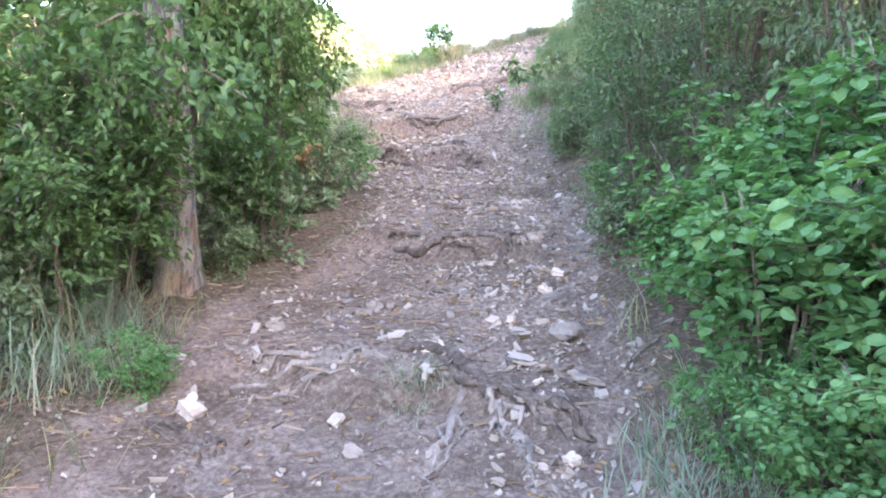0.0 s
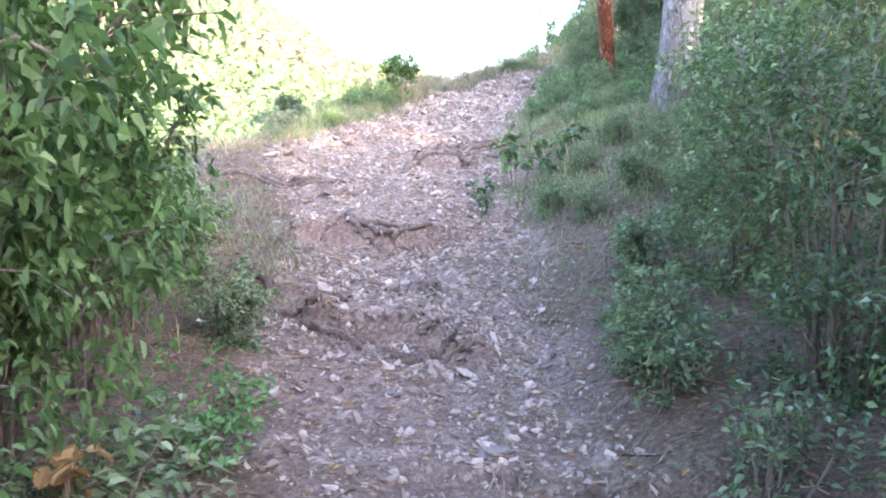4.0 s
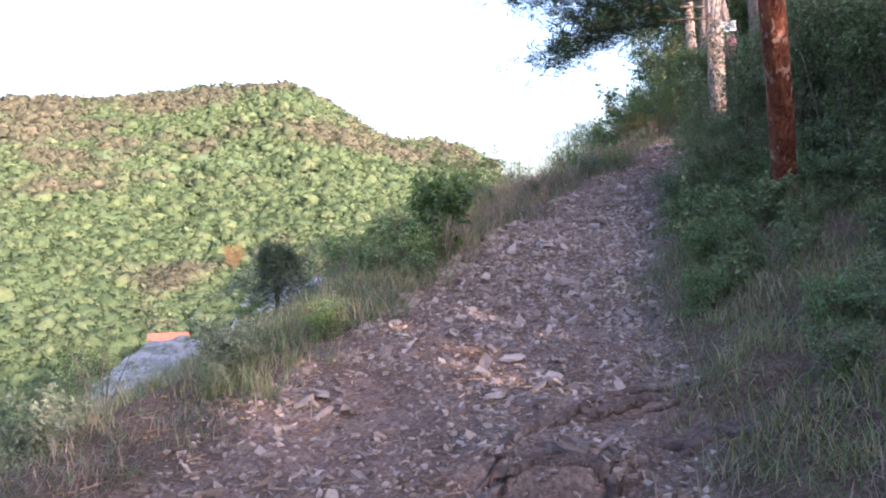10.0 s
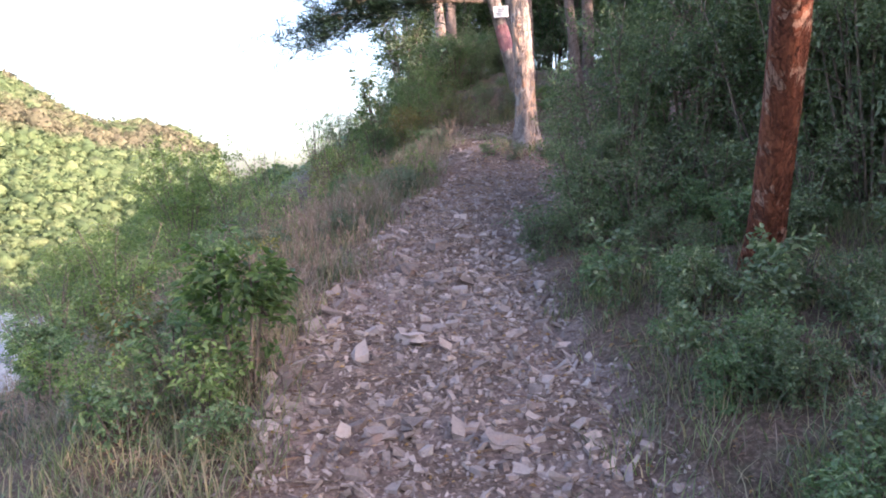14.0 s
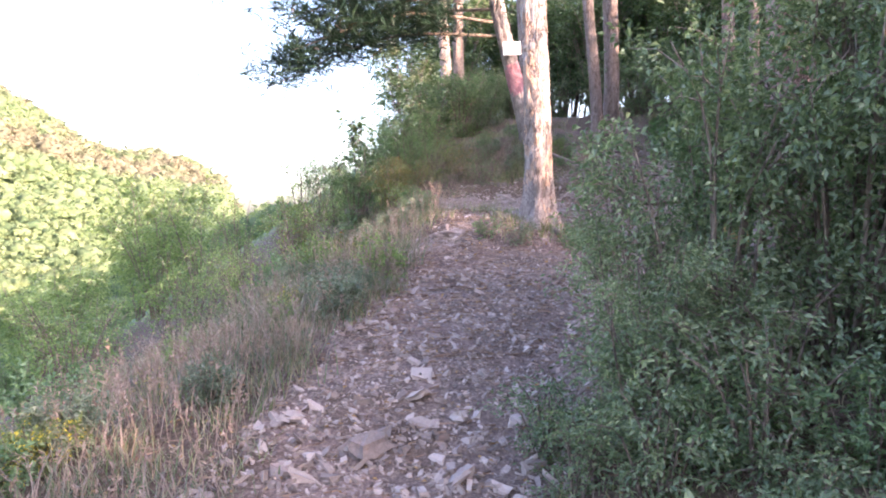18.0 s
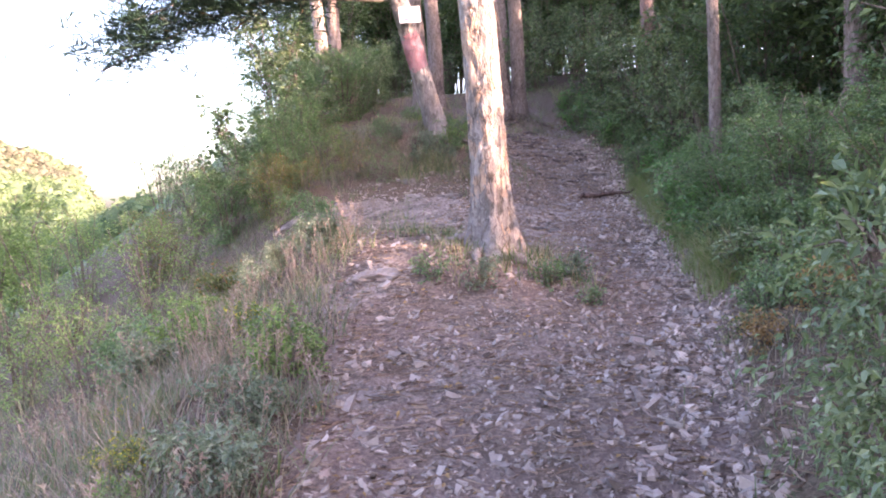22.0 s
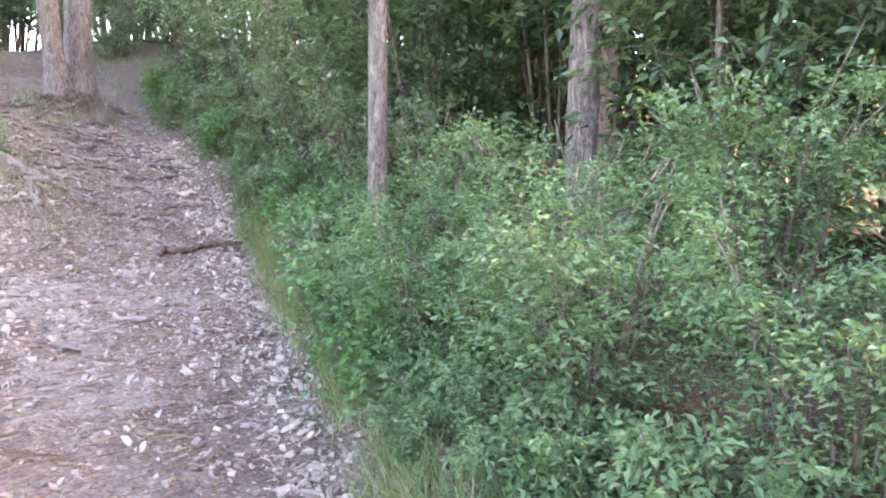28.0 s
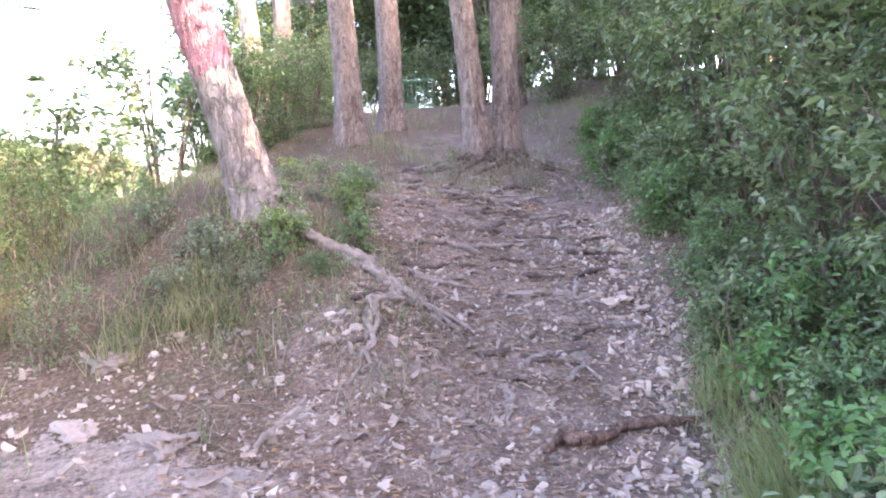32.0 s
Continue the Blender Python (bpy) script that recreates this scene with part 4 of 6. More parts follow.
# Understorey; those behind the start and far right are unseen, added to block sun.
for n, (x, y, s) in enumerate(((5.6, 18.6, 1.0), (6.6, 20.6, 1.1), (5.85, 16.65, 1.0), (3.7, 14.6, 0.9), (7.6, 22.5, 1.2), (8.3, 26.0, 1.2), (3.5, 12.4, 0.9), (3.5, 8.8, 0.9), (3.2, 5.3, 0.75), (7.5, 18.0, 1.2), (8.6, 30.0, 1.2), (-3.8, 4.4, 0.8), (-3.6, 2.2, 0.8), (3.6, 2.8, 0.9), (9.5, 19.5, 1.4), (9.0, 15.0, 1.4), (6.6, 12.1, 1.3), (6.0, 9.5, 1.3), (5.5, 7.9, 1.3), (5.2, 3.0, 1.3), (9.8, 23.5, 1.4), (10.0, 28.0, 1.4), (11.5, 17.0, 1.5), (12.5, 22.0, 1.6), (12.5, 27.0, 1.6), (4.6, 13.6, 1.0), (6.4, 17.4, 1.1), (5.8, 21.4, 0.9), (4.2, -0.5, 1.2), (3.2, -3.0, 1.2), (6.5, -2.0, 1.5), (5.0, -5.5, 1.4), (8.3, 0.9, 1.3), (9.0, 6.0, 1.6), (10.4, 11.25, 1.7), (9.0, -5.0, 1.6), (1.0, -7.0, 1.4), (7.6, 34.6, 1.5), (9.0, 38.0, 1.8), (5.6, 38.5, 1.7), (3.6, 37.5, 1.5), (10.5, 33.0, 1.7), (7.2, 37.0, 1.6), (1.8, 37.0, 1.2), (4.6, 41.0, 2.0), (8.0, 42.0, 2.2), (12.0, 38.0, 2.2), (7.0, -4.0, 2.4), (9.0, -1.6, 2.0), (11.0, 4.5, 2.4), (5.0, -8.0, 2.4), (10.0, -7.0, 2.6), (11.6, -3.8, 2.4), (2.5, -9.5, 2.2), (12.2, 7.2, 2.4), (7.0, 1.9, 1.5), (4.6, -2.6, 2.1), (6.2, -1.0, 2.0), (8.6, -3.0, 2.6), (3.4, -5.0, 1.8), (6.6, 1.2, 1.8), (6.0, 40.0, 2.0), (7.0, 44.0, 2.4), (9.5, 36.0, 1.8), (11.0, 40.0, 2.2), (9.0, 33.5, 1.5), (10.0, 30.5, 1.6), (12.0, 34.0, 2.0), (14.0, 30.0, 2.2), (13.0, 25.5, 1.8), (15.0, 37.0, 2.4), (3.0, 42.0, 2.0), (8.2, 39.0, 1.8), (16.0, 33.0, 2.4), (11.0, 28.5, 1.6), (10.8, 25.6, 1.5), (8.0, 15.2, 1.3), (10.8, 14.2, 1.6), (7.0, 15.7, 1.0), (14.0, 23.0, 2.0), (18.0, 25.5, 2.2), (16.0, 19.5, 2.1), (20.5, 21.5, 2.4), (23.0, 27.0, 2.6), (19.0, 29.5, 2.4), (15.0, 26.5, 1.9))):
    shrub(f"tree{n % 3}", x, y, s, M_DEEP, "young broadleaved tree in the understorey, some added unseen to block light", "tree", "understorey", "young_tree")
for n in range(16):
    shrub(f"tree{n % 3}", 9.2 + 2.4 * (n % 3) + 0.7 * math.sin(2.3 * n), 12.5 + 1.75 * n, 1.35 + 0.25 * math.sin(1.7 * n), M_DEEP, "young broadleaved tree in the understorey, some added unseen to block light", "tree", "understorey", "young_tree")
for n, (x, y, s, m) in enumerate(((0.5, 24.3, 0.7, M_PRIVET2), (0.3, 25.4, 0.95, M_PRIVET2), (0.7, 26.8, 0.9, M_PRIVET2), (-1.3, 25.5, 0.8, M_YELLOW), (-0.6, 27.5, 1.0, M_PRIVET), (2.3, 29.2, 1.1, M_PRIVET2), (0.75, 24.9, 0.85, M_PRIVET2), (2.75, 30.0, 1.0, M_PRIVET), (1.8, 29.6, 1.1, M_PRIVET2), (0.2, 23.6, 0.6, M_YELLOW), (3.2, 31.0, 1.1, M_PRIVET), (-0.3, 24.4, 0.8, M_PRIVET2))):
    shrub(f"privet{n % 3}", x, y, s, m, "shrub with yellowing leaves on the crest" if m is M_YELLOW else "leafy green shrub on the crest", group="crest shrubs")
for n, (x, y, s) in enumerate(((-3.2, 15.8, 0.7), (-4.2, 17.5, 0.8), (-3.2, 19.2, 0.8), (-5.5, 20.5, 1.0), (-2.4, 21.6, 0.8), (-4.4, 23.5, 1.1), (-2.4, 24.0, 0.9), (-2.1, 18.4, 0.55), (-1.2, 22.2, 0.8), (-3.2, 26.0, 1.1), (-0.9, 23.6, 0.8), (-5.2, 27.0, 1.3), (-2.6, 28.6, 1.3), (-0.8, 29.6, 1.2), (0.4, 31.5, 1.2), (-3.8, 31.5, 1.5), (-1.4, 33.5, 1.5), (0.8, 29.8, 1.0), (-6.8, 30.0, 1.6), (-1.6, 20.0, 0.65), (-4.6, 12.0, 0.5), (-4.4, 11.4, 0.45))):
    shrub(f"airy{n % 3}", x, y, s, (M_SUNNY, M_PRIVET2, M_SUNNY, M_SUNNY)[n % 4], "leafy shrub on the slope above the valley", group="slope shrubs")
rngV, made = np.random.default_rng(91), 0
while made < 46:
    x, y = rngV.uniform(-34, -5.5), rngV.uniform(15, 62)
    az, far = math.degrees(math.atan2(-x - 1.6, y - 8.3)), math.hypot(x + 1.6, y - 8.3)
    if (16 < az < 40 and far < 24) or float(track(y, TL)) - x < 6:
        continue
    shrub(f"tree{made % 3}", x, y, rngV.uniform(0.8, 1.35), (M_SUNNY, M_PRIVET2, M_SUNNY, M_SUNNY)[made % 4], "broadleaved tree on the valley slope", "tree", "valley trees", "valley_tree")
    made += 1
for n, (x, y, s, st) in enumerate(((1.55, 8.1, 0.65, 1.15), (2.15, 9.1, 0.9, 1.4), (1.7, 8.6, 0.7, 1.2))):
    shrub(f"hornbeam{n % 3}", x, y, s, M_DEEP, "dark leafy shrub reaching over the grass beside a pine", group="shrubs by the painted pine", stretch=st)
shrub("tree1", -52.4, 100.6, 1.7, M_SUNNY, "round bushy tree beside the house", "tree", name="garden_tree", stretch=0.95, dz=max(0.0, -18.6 - float(land(-52.4, 100.6))))
for n, (x, y, s) in enumerate(((-56.2, 100.9, 1.15), (-54.6, 100.2, 1.3), (-57.8, 101.8, 0.95), (-60.5, 103.0, 1.4))):
    shrub(f"thicket{n % 3}", x, y, s, (M_HORN, M_SUNNY)[n % 2], "leafy garden bush in front of the house", group="garden bushes", dz=-18.9 - float(land(x, y)))
shrub("tree2", -76.0, 162.0, 1.7, M_BROWNLEAF, "withered brown pine among green woods", "tree", name="withered_tree", dz=1.0)
shrub("little_tree", -1.9, 12.55, 1.05, M_HORN, "small leafy sapling at the edge of the drop", name="sapling", category="sapling", stretch=0.95)

for n, (x, y, s) in enumerate(((-2.9, 13.2, 0.5), (-3.4, 14.6, 0.75), (-2.7, 13.9, 0.5), (-3.2, 13.9, 0.6), (-3.0, 15.3, 0.8), (-2.5, 14.8, 0.5), (-2.5, 12.4, 0.4))):
    shrub(("thin_sapling", "sapling")[n % 2], x, y, s, (M_SUNNY, M_PRIVET2)[n % 2], "bushy light green sapling on the slope", "sapling", "slope saplings", "sapling")

# Added on the sun's way to the upper pines, to shade their trunks.
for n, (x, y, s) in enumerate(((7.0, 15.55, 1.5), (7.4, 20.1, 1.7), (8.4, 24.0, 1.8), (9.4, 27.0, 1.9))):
    shrub(f"tree{n % 3}", x, y, s, M_DEEP, "broadleaved tree added to shade the upper trail", "tree", "shading trees", "broadleaved_tree")

# ---------------------------------------------------------------- far woods on the hill
rngW = np.random.default_rng(11)


def crowns(n, r0, r1, az0, az1, size, rng, clumps):
    """Uneven, lumpy crowns standing on the far slopes, with leaf clumps that break their outline."""
    r = np.sqrt(rng.uniform(r0**2, r1**2, n))
    a = np.radians(rng.uniform(az0, az1, n))
    x, y = -r * np.sin(a), 8 + r * np.cos(a)
    free = np.hypot(x + 58.5, y - 105) > np.where(np.hypot(x, y) < 119, 9.5, 6.0)
    x, y = x[free], y[free]
    n = len(x)
    s = size * np.clip(rng.lognormal(-0.3, 0.5, n), 0.3, 2.2)
    tall = rng.uniform(0.45, 0.9, n)
    mid = np.stack([x, y, land(x, y) + s * rng.uniform(-0.1, 0.35, n) + 0.9 * ease((r[free] - 150) / 80)], 1)
    seg, rings = 6, 3
    ang = np.arange(seg) / seg * 2 * np.pi
    up = np.radians([-20, 28, 68])
    d = np.stack([np.cos(up)[:, None] * np.cos(ang), np.cos(up)[:, None] * np.sin(ang), np.sin(up)[:, None] * np.ones(seg)], -1).reshape(-1, 3)
    ph = rng.uniform(0, 6.28, (n, 1, 3))
    lump = 1 + 0.16 * np.sin(3.1 * d[None, :, 0] + ph[..., 0]) * np.sin(3.7 * d[None, :, 1] + ph[..., 1]) + 0.12 * np.sin(6.3 * d[None, :, 2] + 5.1 * d[None, :, 0] + ph[..., 2]) + rng.normal(0, 0.16, (n, len(d)))
    shape = np.stack([np.ones(n), np.ones(n), tall], 1)[:, None]
    v = mid[:, None] + d[None] * shape * (0.8 * s[:, None] * lump)[..., None]
    i, j = np.meshgrid(np.arange(rings - 1), np.arange(seg), indexing="ij")
    k = (j + 1) % seg
    f = np.stack([i * seg + j, i * seg + k, (i + 1) * seg + k, (i + 1) * seg + j], -1).reshape(-1, 4)
    f = np.concatenate([f, [[(rings - 1) * seg + q for q in c] for c in ((0, 1, 2, 3), (0, 3, 4, 5))]])
    domes = (v.reshape(-1, 3), (np.arange(n)[:, None, None] * len(d) + f).reshape(-1, 4))
    e = rng.normal(0, 1, (n, clumps, 3))
    e[..., 2] = np.abs(e[..., 2]) * 0.9 - 0.15
    e /= np.linalg.norm(e, axis=2)[..., None]
    at = (mid[:, None] + e * shape * (s[:, None] * rng.uniform(0.6, 1.1, (n, clumps)))[..., None]).reshape(-1, 3)
    size1 = np.repeat(s, clumps) * 0.3 * (40 / clumps) ** 0.35 * rng.uniform(0.6, 1.4, n * clumps)
    tufts1 = leaves(at, (e + rng.normal(0, 0.9, e.shape)).reshape(-1, 3), 1.0, rng, 0.9, 0.2, simple=True)
    grown = at.repeat(4, 0) + (tufts1[0] - at.repeat(4, 0)) * size1.repeat(4)[:, None]
    return joined([domes, (grown, tufts1[1])])


def woods(label, *crown):
    v, f = crowns(*crown)
    return tagged(part("woods", mesh_np("woods", v, f, True), M_WOODS), label, "woods", kind="stuff")


woods("sunlit mixed woods on the near valley side", 5200, 60, 130, 3, 75, 1.35, rngW, 40)
woods("sunlit green woods at the foot of the hill", 15000, 125, 215, 4.5, 62, 1.4, rngW, 20)
woods("sunlit green and brownish woods on the far hill", 24000, 210, 375, 4.5, 56, 1.5, rngW, 11)
for n, (x, y, s) in enumerate(((0.7, 26.9, 2.0), (1.4, 28.6, 2.3), (-0.2, 25.2, 1.7), (0.0, 28.2, 2.2), (1.9, 30.3, 2.0))):
    shrub("thin_sapling", x, y, s, M_PRIVET, "thin young tree with sparse leaves on the crest", "tree", "crest saplings", "young_tree")

# ---------------------------------------------------------------- roots on the trail
ROOTS = [
    [(-0.08, 2.58), (-0.2, 2.6), (-0.26, 2.54), (-0.5, 2.51), (-0.64, 2.44)], [(-0.08, 2.62), (0.08, 2.65), (0.25, 2.47), (0.4, 2.37), (0.54, 2.3), (0.64, 2.25)],
    [(0.31, 2.38), (0.41, 2.25), (0.45, 2.13), (0.45, 2.03)], [(-0.8, 2.2), (-0.61, 2.13), (-0.47, 2.02)], [(0.2, 2.46), (0.19, 2.2), (0.16, 2.0)],
    [(-0.44, 3.8), (-0.21, 3.7), (-0.08, 3.77), (0.15, 3.75), (0.23, 3.52)], [(0.4, 3.06), (0.55, 3.3)],
]
ROOTS2 = [
    [(-1.55, 6.49), (-1.31, 6.29), (-1.12, 6.14), (-0.98, 6.18), (-0.83, 6.18)], [(-1.08, 6.04), (-0.87, 5.98), (-0.67, 5.84), (-0.5, 5.76), (-0.37, 5.84), (-0.2, 5.89)],
    [(-0.61, 6.36), (-0.57, 6.47), (-0.47, 6.46), (-0.39, 6.35)], [(-1.63, 7.13), (-1.4, 7.0), (-1.16, 6.92)], [(-1.33, 7.18), (-1.21, 7.37), (-1.09, 7.26), (-0.9, 7.17), (-0.76, 7.19), (-0.62, 7.28)],
    [(-2.41, 8.15), (-2.23, 8.24), (-1.82, 8.07), (-1.6, 8.17), (-1.39, 8.19)],
]
ROOTS3 = [
    [(-1.11, 8.64), (-1.09, 8.93), (-1.11, 9.15), (-0.98, 9.27), (-0.73, 9.27), (-0.65, 9.2), (-0.65, 8.91)], [(-1.1, 9.35), (-0.94, 9.66), (-0.67, 9.81), (-0.39, 9.89), (-0.2, 9.87)],
    [(-0.66, 9.7), (-0.39, 9.54), (-0.24, 9.57), (-0.08, 9.39)], [(3.54, 22.42), (3.54, 22.27), (3.4, 22.11)], [(2.44, 22.12), (2.56, 22.26), (2.72, 22.27)], [(4.15, 23.38), (4.45, 23.29)], [(3.25, 24.94), (3.64, 25.22)],
    [(3.89, 22.67), (4.07, 22.6)], [(1.35, 18.5), (1.58, 18.42), (1.75, 18.05)], [(1.3, 18.7), (1.5, 18.9), (1.75, 19.4)],
]
rngR = np.random.default_rng(77)


def root(points, radius, parent=None, lift=0.12, name="tree_root", material=None, label="weathered tree root crossing the stony trail"):
    p = smooth_line([(x, y, 0) for x, y in points], 5 * len(points))
    p[:, :2] += rngR.normal(0, 0.009, (len(p), 2))
    u = np.linspace(0, 1, len(p))
    r = radius * (1.15 - 0.5 * u) * (1 + 0.12 * np.sin(u * 11 + rngR.uniform(0, 6))) * np.sqrt(np.clip(np.sin(np.pi * (0.03 + 0.94 * u)) * 1.6, 0.1, 1))
    p[:, 2] = land(p[:, 0], p[:, 1]) + radius * lift + radius * 0.3 * np.sin(u * 9 + rngR.uniform(0, 6))
    p[0, 2] -= 1.6 * radius
    p[-1, 2] -= 1.6 * radius
    me = mesh_np(name, *tube(p, r * rngR.uniform(0.82, 1.2, len(p)), 10, 0.3, rngR), True)
    if parent:
        me.transform(parent.matrix_basis.inverted())
    ob = part(name, me, material or M_ROOT, parent)
    return ob if parent else tagged(ob, label, "root", "roots on the trail")


def root_strands(line, radius, material):
    """A main root with thin strands that run beside it and fork off."""
    main = root(line, radius * 0.8, lift=0.0, material=material)
    for k in range(3):
        side = rngR.uniform(0.02, 0.07) * (1, -1, 1)[k]
        first = int(rngR.integers(0, max(1, len(line) - 1)))
        run = [(x + rngR.normal(0, 0.018), y + side * (0.3 + 0.5 * n) + rngR.normal(0, 0.018)) for n, (x, y) in enumerate(line[first:])]
        if len(run) < 2:
            run = [line[-2], (line[-1][0] + rngR.normal(0, 0.05), line[-1][1] + side)]
        root(run, radius * rngR.uniform(0.3, 0.55), main, 0.1, "rootlet", material)


for k, line in enumerate(ROOTS):
    root_strands(line, 0.03 if k in (1, 5) else 0.021, M_DEADROOT if k % 2 else M_ROOT)
for k, line in enumerate(ROOTS2):
    root_strands(line, 0.04 if k == 1 else 0.032, M_DEADROOT)
for k, line in enumerate(ROOTS3):
    root_strands(line, 0.04 if k < 3 else 0.024, M_DEADROOT if k < 3 else M_ROOT)
bpy.context.view_layer.update()
for d, rad, up in ((0.0, 0.034, 0.7), (0.035, 0.024, 1.3), (-0.04, 0.02, 0.5)):
    root([(2.53 + d, 23.94), (2.67 + d, 23.93), (2.74 + 0.6 * d, 23.8), (2.78 - d, 23.66), (2.92, 23.56), (3.05 + d, 23.46), (3.1 - d, 23.34), (3.17 + d, 23.22), (3.3 - d, 23.08), (3.36, 22.95 + d), (3.46 + 2 * d, 22.82)], rad, lean_pine, up, "root", M_ROOT)
    root([(3.17 + d, 23.22), (3.2 - d, 23.1), (3.16 + d, 22.99), (3.05 - d, 22.85), (3.0 + d, 22.71), (2.97, 22.52), (2.92 - 2 * d, 22.35)], rad * 0.7, lean_pine, up, "root", M_ROOT)
for k in range(9):
    a = -2.9 + 0.34 * k
    root([(4.77 + 0.17 * math.cos(a), 26.62 + 0.1 * math.sin(a)), (4.77 + 0.3 * math.cos(a + 0.15), 26.62 + 0.22 * math.sin(a + 0.15)), (4.77 + 0.38 * math.cos(a - 0.1), 26.62 + 0.3 * math.sin(a))], 0.034, twin_pine, 0.5, "root", M_DEADROOT)
for a in (0.4, 1.5, 2.7, 3.9, 5.2):
    root([(1.12 + 0.1 * math.cos(a), 18.55 + 0.1 * math.sin(a)), (1.12 + 0.25 * math.cos(a), 18.55 + 0.25 * math.sin(a)), (1.12 + 0.42 * math.cos(a + 0.2), 18.55 + 0.42 * math.sin(a + 0.2))], 0.03, mid_pine, 0.4, "root", M_ROOT)
for n in range(105):
    y = rngR.uniform(22.4, 27.0)
    x = rngR.uniform(float(track(y, TL)) - 0.1, float(track(y, TR)) - 0.3)
    a = rngR.normal(0.2, 0.5)
    root([(x, y), (x + 0.12 * math.cos(a), y + 0.12 * math.sin(a)), (x + rngR.uniform(0.2, 0.45) * math.cos(a), y + 0.3 * math.sin(a))], rngR.uniform(0.01, 0.024), None, 0.55, material=M_DEADROOT if n % 3 else M_ROOT)
log = root([(3.58, 21.95), (3.79, 21.97), (4.0, 22.0), (4.45, 22.0)], 0.028, None, 1.0, "fallen_branch", M_LOG)
tagged(log, "rotten reddish brown branch lying across the trail", "branch")
stick = root([(0.3, 2.41), (0.31, 2.27)], 0.011, None, 1.3, "stick", M_STONE, "short pale stick lying on the soil")
tagged(stick, category="stick", group="sticks")
del stick["group"]

# ---------------------------------------------------------------- grass


def scatter(n, x0, x1, y0, y1, rng):
    return rng.uniform(x0, x1, n), rng.uniform(y0, y1, n)


def tufts(x, y, per, spread, height, lean, width, rng):
    """Blades in tufts at the given places."""
    n = len(x)
    bx = np.repeat(x, per) + rng.normal(0, spread, n * per)
    by = np.repeat(y, per) + rng.normal(0, spread, n * per)
    h = np.repeat(height * rng.uniform(0.6, 1.3, n) * (1 + 0.35 * rolling(x, y, 1.3, 6)), per)
    at = np.stack([bx, by, land(bx, by) - 0.01], 1)
    return blades(at, h, np.full(len(bx), lean), np.full(len(bx), width), rng)


def meadow(name, mat, label, fields, seed):
    """One mesh of grass from fields of (count, x0, x1, y0, y1, edge rule, height, blades a tuft)."""
    rng = np.random.default_rng(seed)
    pieces = []
    for n, x0, x1, y0, y1, rule, height, per in fields:
        x, y = scatter(n, x0, x1, y0, y1, rng)
        l, r = beside(x, y)
        keep = {"left": (l > rng.normal(0.08, 0.12, n)) & ~((x < -4.5) & (y > 12.5) & (y < 21)), "right": r > rng.normal(0.1, 0.1, n), "any": np.full(n, True), "bank": (l > rng.normal(0.04, 0.06, n)) & (l < 0.5 + 1.0 * rng.random(n)), "edge": (np.maximum(l, r) > -0.35) & (np.maximum(l, r) < 0.2)}[rule]
        clump = rolling(x, y, 1.6, seed) + rng.normal(0, 0.5, n) > -0.35
        k = keep & clump
        pieces.append(tufts(x[k], y[k], int(per * 0.75), 0.05, height, 1.15, 0.0027, rng))
    return tagged(part(name, mesh_np(name, *joined(pieces)), mat), label, "grass", kind="stuff")


meadow("grass", M_GRASS, "green grass with some dry stalks along the trail", [
    (800, -6.5, -1.2, 10.5, 19, "left", 0.14, 16), (900, -5.0, 1.6, 18, 27, "left", 0.14, 16), (1800, -0.6, 2.0, 6.5, 15, "right", 0.09, 22), (120, -0.5, 1.0, 7.0, 10.5, "right", 0.14, 24),
    (170, 0.6, 3.0, 15.3, 18, "right", 0.08, 16), (450, 3.0, 5.8, 20.5, 27, "right", 0.11, 22), (120, 0.6, 1.7, 17.9, 19.1, "any", 0.14, 18), (220, -2.3, -0.8, 0.8, 3.0, "left", 0.16, 16),
    (220, 3.4, 5.6, 25.2, 28.5, "any", 0.1, 14), (90, 2.2, 3.2, 22.6, 24, "any", 0.1, 16), (40, 1.6, 2.3, 15.6, 15.95, "any", 0.1, 18), (300, 0.0, 3.0, 23.4, 26, "left", 0.12, 18), (70, 1.75, 2.35, 22.9, 23.4, "any", 0.16, 20), (120, 0.6, 1.6, 1.0, 3.0, "right", 0.13, 16), (160, -2.6, -1.2, 5.0, 8.0, "left", 0.12, 14), (300, 1, 6, 27, 34, "any", 0.16, 18), (300, -6.9, -4.4, 12.0, 15.2, "any", 0.15, 16),
    (350, 4.6, 7.0, 23.5, 30, "right", 0.22, 18)], 5)
rngF = np.random.default_rng(204)
fy = rngF.uniform(17.5, 22.2, 1200)
fx = track(fy, TR) + 0.08 + np.abs(rngF.normal(0, 0.2, len(fy)))
ok = (beside(fx, fy)[1] > 0.03) & (rolling(fx, fy, 3.2, 7) + rngF.normal(0, 0.4, len(fy)) > -0.25)
fx, fy = fx[ok], fy[ok]
fresh = joined([tufts(fx[k::3], fy[k::3], 16, 0.06, 0.08 + 0.06 * k, 1.3, 0.0026, rngF) for k in range(3)])
tagged(part("grass", mesh_np("grass", *fresh), M_FRESH), "fresh bright green grass between the trail and shrubs", "grass", kind="stuff")
meadow("grass", M_FRESH, "light green grass on the bank under the pines", [(900, -0.6, 1.7, 7.4, 13.2, "right", 0.11, 18)], 25)
